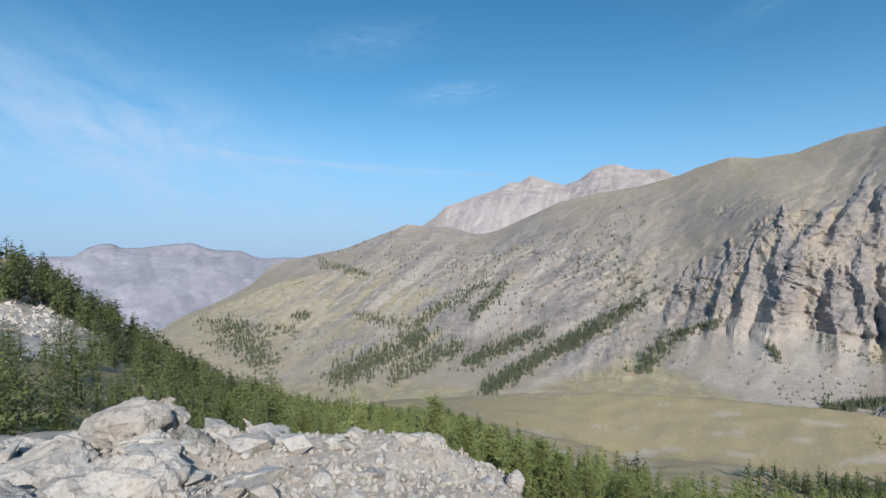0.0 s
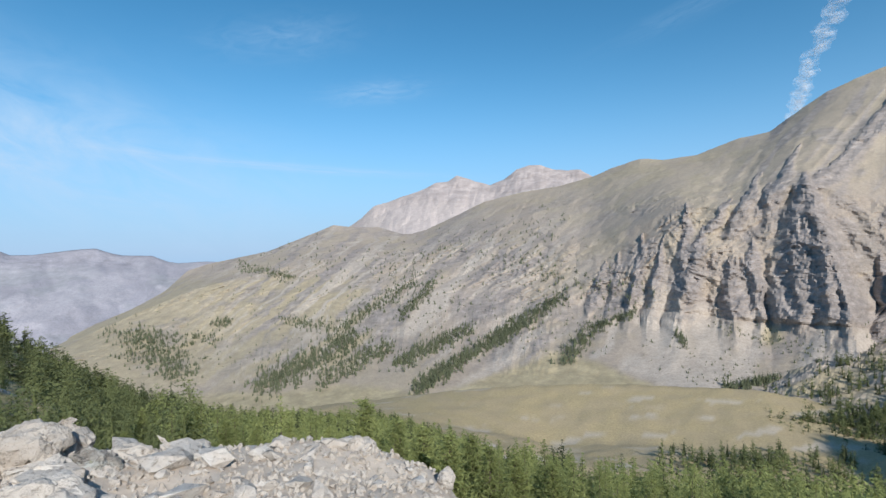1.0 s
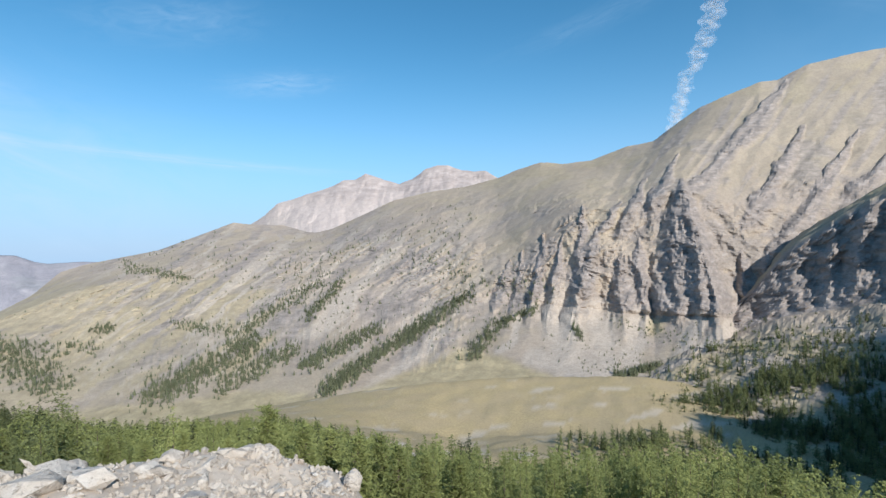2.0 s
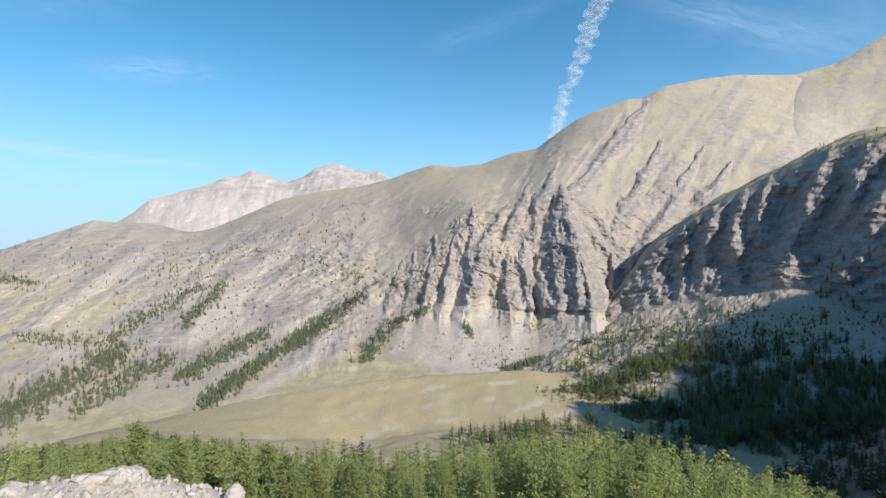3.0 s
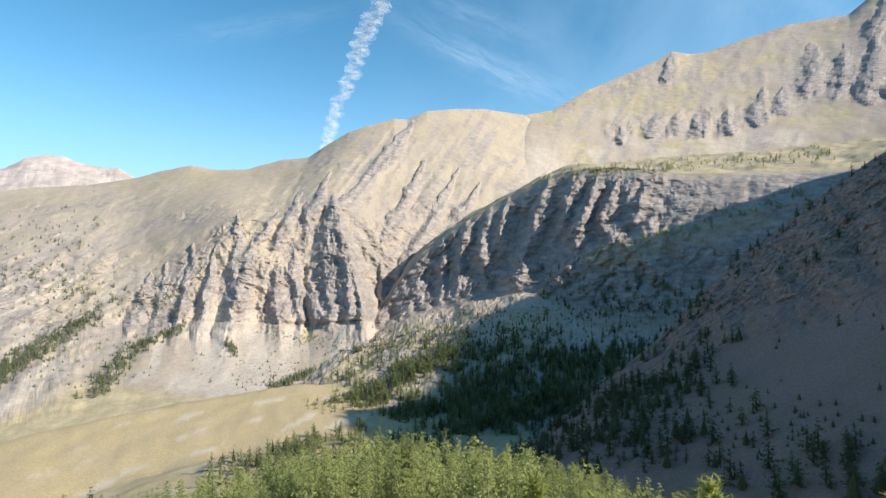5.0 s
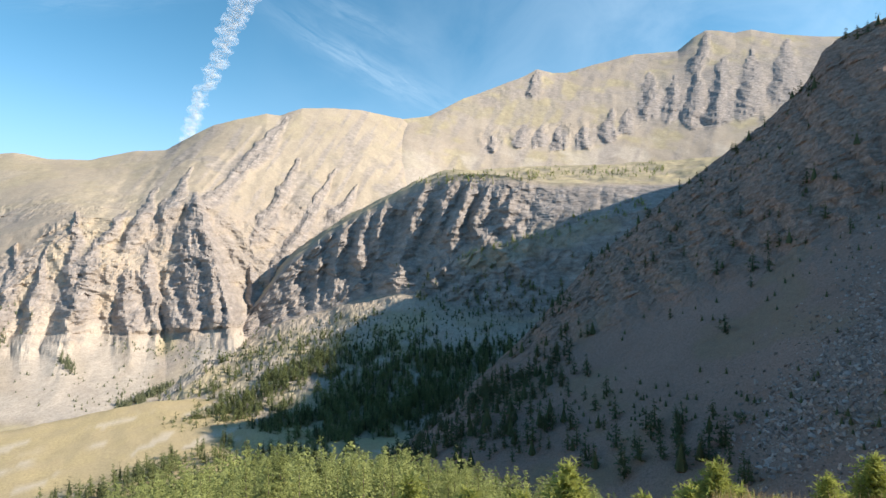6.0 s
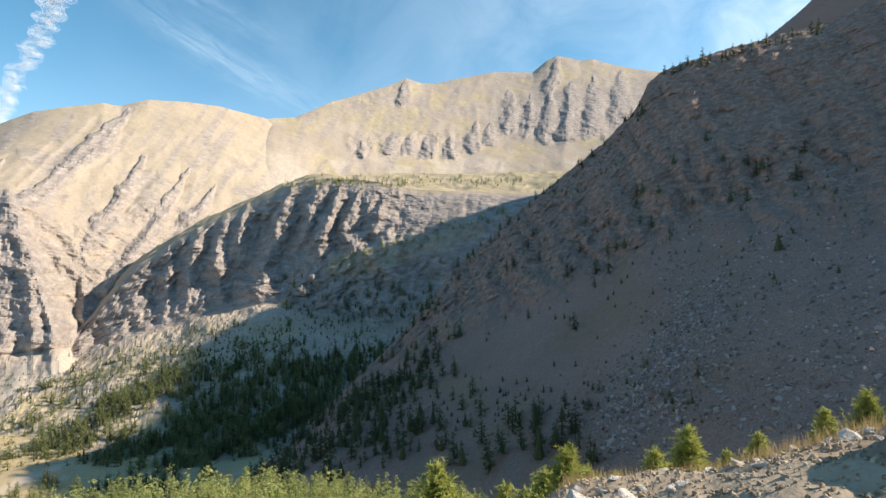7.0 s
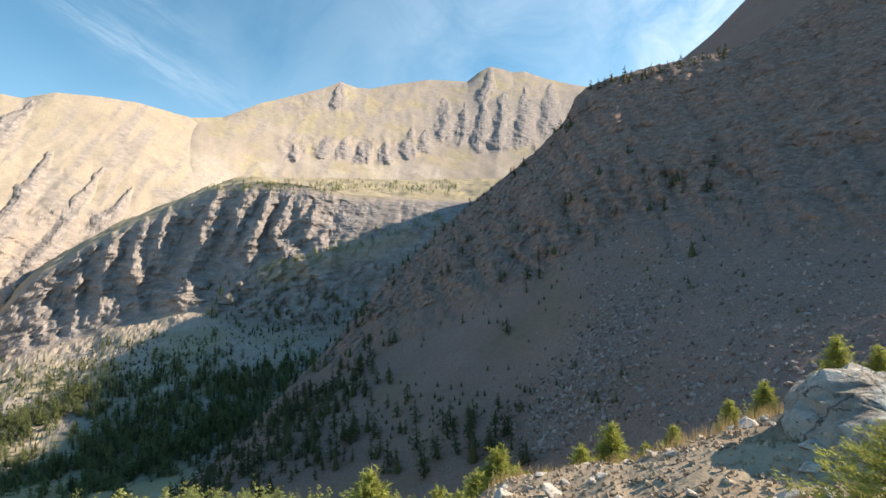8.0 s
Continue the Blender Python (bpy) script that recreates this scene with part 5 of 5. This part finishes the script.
def strewn(name, spots, material, label, seed):
    """One mesh of many loose stones at spots (place, size)."""
    r = np.random.RandomState(seed)
    items = []
    for p, size in spots:
        v, f = CHIPS[r.randint(len(CHIPS))]
        q = np.array(Euler(r.uniform(-3.1, 3.1, 3)).to_matrix())
        items.append((v @ q.T * size + p, f))
    v, f = merged(items)
    return tagged(new(name, mesh_of(name, v, f, material, flat=True)), label, category="stones", kind="stuff")


gravel, dirt = [], []
for k in range(9500):
    az, out, p = stone_spot(k if k % 3 else 0)
    size = 0.02 + 0.10 * rs.random() ** 2.2
    (dirt if az > 60 else gravel).append((p + np.array([0, 0, size * 0.1]), size * (0.5 if az > 60 else 1)))
strewn("gravel", gravel, STONE, "pale broken limestone chips along the trail", 9)

ROCKS = Mat("dull scree blocks", 0.95, 0, 0.1)
ROCKS.color(ROCKS.mix(ROCKS.geo.outputs["Random Per Island"], (0.14, 0.105, 0.095), (0.44, 0.365, 0.34))).bump(ROCKS.noise(3, 4), 0.5, 0.1)
ROCKS = ROCKS.m
EARTH = Mat("brown trail stones", 0.95, 0, 0.1)
EARTH.color(EARTH.mix(EARTH.geo.outputs["Random Per Island"], (0.26, 0.19, 0.13), (0.46, 0.38, 0.29))).bump(EARTH.noise(20, 4), 0.5, 0.02)
for _ in range(800):
    az, out = rs.uniform(98, 140), 2.7 + 3.6 * rs.random()
    size = 0.03 + 0.09 * rs.random() ** 2
    dirt.append((ground.at(az, out=out) + np.array([0, 0, -size * 0.1]), size))
strewn("trail_gravel", dirt, EARTH.m, "brown gravel and chips on a dirt trail", 19)
scree = []
for _ in range(9500):
    u = rs.random()
    if u < 0.45:
        t = rs.random()
        t = 1.15 * t - 0.1
        az, el = 103.5 + 9.5 * t + rs.gauss(0, 2.2), -18 + 13.5 * t + rs.gauss(0, 2.2)
    else:
        az, el = rs.uniform(108, 134), rs.uniform(-17, 3)
    p = spur.at(az, el)
    if p is not None:
        scree.append((p, 0.4 + 1.7 * rs.random() ** 4))
scree.sort(key=lambda q: float(np.hypot(*q[0][:2])) / q[1])
for k, (p, size) in enumerate(scree[:300]):
    if k < 12:
        me = PIECES[k].copy()
        me.materials[0] = ROCKS
        PIECES.append(me)
    ob = part("stone", PIECES[12 + k % 12], spur.ob)
    ob.matrix_basis = pose(*p, rs.uniform(-40, 40), rs.uniform(-40, 40), rs.uniform(0, 360)) @ Matrix.Diagonal((size, size, size, 1))
scree = scree[300:]
strewn("scree_blocks", scree, ROCKS, "grey blocks strewn over a shaded scree slope", 10)
talus = []
for _ in range(1500):
    t = rs.random()
    p = ground.at(-46 + 10 * t + rs.gauss(0, 1.2), out=rs.uniform(85, 170))
    rise = math.degrees(math.atan2(p[2] - EYE, math.hypot(p[0], p[1])))
    if -11 < rise < -4.5:
        talus.append((p, 0.5 + 1.2 * rs.random() ** 2))
for _ in range(1100):
    az, out = rs.uniform(-52, -16), rs.uniform(14, 80)
    p = ground.at(az, out=out)
    if clear(p, 9, 21) > 0.05:
        talus.append((p, 0.15 + 0.8 * rs.random() ** 3))
strewn("talus", talus, STONE, "pale stone field between hillside trees", 12)

# dry grass along the trail's outer edge
STRAW = plant_material("dry straw grass", (0.33, 0.24, 0.12), (0.52, 0.40, 0.22), 0.3)
blades, tips = [], []
for _ in range(2600):
    az = rs.uniform(98, 129)
    p = ground.at(az, out=rs.gauss(6.3, 0.35))
    h, a, lean = rs.uniform(0.06, 0.22), rs.uniform(0, 6.28), rs.uniform(0, 0.5)
    d = np.array([math.cos(a), math.sin(a), 0])
    i = len(blades)
    blades += [p - d * 0.004, p + d * 0.004, p + np.array([-d[1], d[0], 0]) * h * lean + np.array([0, 0, h])]
    tips.append((i, i + 1, i + 2))
tagged(new("dry_grass", mesh_of("dry_grass", np.array(blades), np.array(tips), STRAW, flat=True)), "dry straw-coloured grass fringing the trail edge", "grass", kind="stuff")

# larch spray close beside the boulder
leaves, twigs = young_larch(777, whorls=15, spokes=8, width=0.5, tufts=24)
sprig = tagged(new("larch_sapling"), "bright green larch sapling close beside the boulder", "tree")
part("trunk", mesh_of("trunk", *trunk(0.014, 6, 0.97), BARK), sprig)
part("branchwork", mesh_of("branchwork", *twigs, BARK, flat=True), sprig)
part("needles", mesh_of("needles", *leaves, YOUNG, flat=True), sprig, "soft bright green needles")
sp = ground.at(133.0, out=2.9)
sprig.matrix_basis = pose(*sp, 0, -8, 40) @ Matrix.Diagonal((0.95, 0.95, 0.56, 1))

# ---- the aircraft trail ----
VAPOUR = Mat("thin white vapour", 1.0, 0, 0)
VAPOUR.color((0.9, 0.9, 0.92))
thin = VAPOUR.ramp(VAPOUR.noise(0.02, 6, 0.7, VAPOUR.pos((1, 1, 2.2))), (0.38, 0.0), (0.75, 0.27))
VAPOUR.link(thin, VAPOUR.b.inputs["Alpha"])
VAPOUR = VAPOUR.m
track = np.array([(43.0, 10.5), (43.4, 12.1), (44.3, 15.3), (46.6, 20.4), (47.5, 23.1), (49.1, 25.6), (52.0, 30.0)])
steps = 200
centre, girth = [], []
for k in range(steps):
    t = k / (steps - 1)
    az = np.interp(t * 6, np.arange(7), track[:, 0]) + 0.34 * math.asin(math.sin(k * 0.5 + 1.5 * math.sin(k * 0.13))) * (0.3 + 0.7 * t) + 0.10 * math.sin(k * 0.9 + 1)
    centre.append(HUB + bearing(az, np.interp(t * 6, np.arange(7), track[:, 1])) * 4000)
    girth.append((32 + 34 * t) * (1 - 0.9 * max(0, 1 - k / 6)))
centre, girth = np.array(centre), np.array(girth)
ang = np.arange(14) * math.tau / 14
tube = centre[:, None] + girth[:, None, None] * np.stack([np.cos(ang) * 0.75, np.cos(ang) * -0.65, np.sin(ang) * 0.6], -1)[None]
tube = tube.reshape(-1, 3)
out = tube - np.repeat(centre, 14, 0)
spread = out * (1 + 0.25 * fbm(tube / 40, 3))[:, None]
i = np.arange(steps - 1)[:, None] * 14
j = np.arange(14)
quads = np.stack([i + j, i + (j + 1) % 14, i + 14 + (j + 1) % 14, i + 14 + j], -1).reshape(-1, 4)
veils = merged([(np.repeat(centre, 14, 0) + spread * k, quads) for k in (0.35, 0.75, 1.15)])
tagged(new("contrail", mesh_of("contrail", *veils, VAPOUR)), "ragged white aircraft vapour trail in the sky", kind="structure")
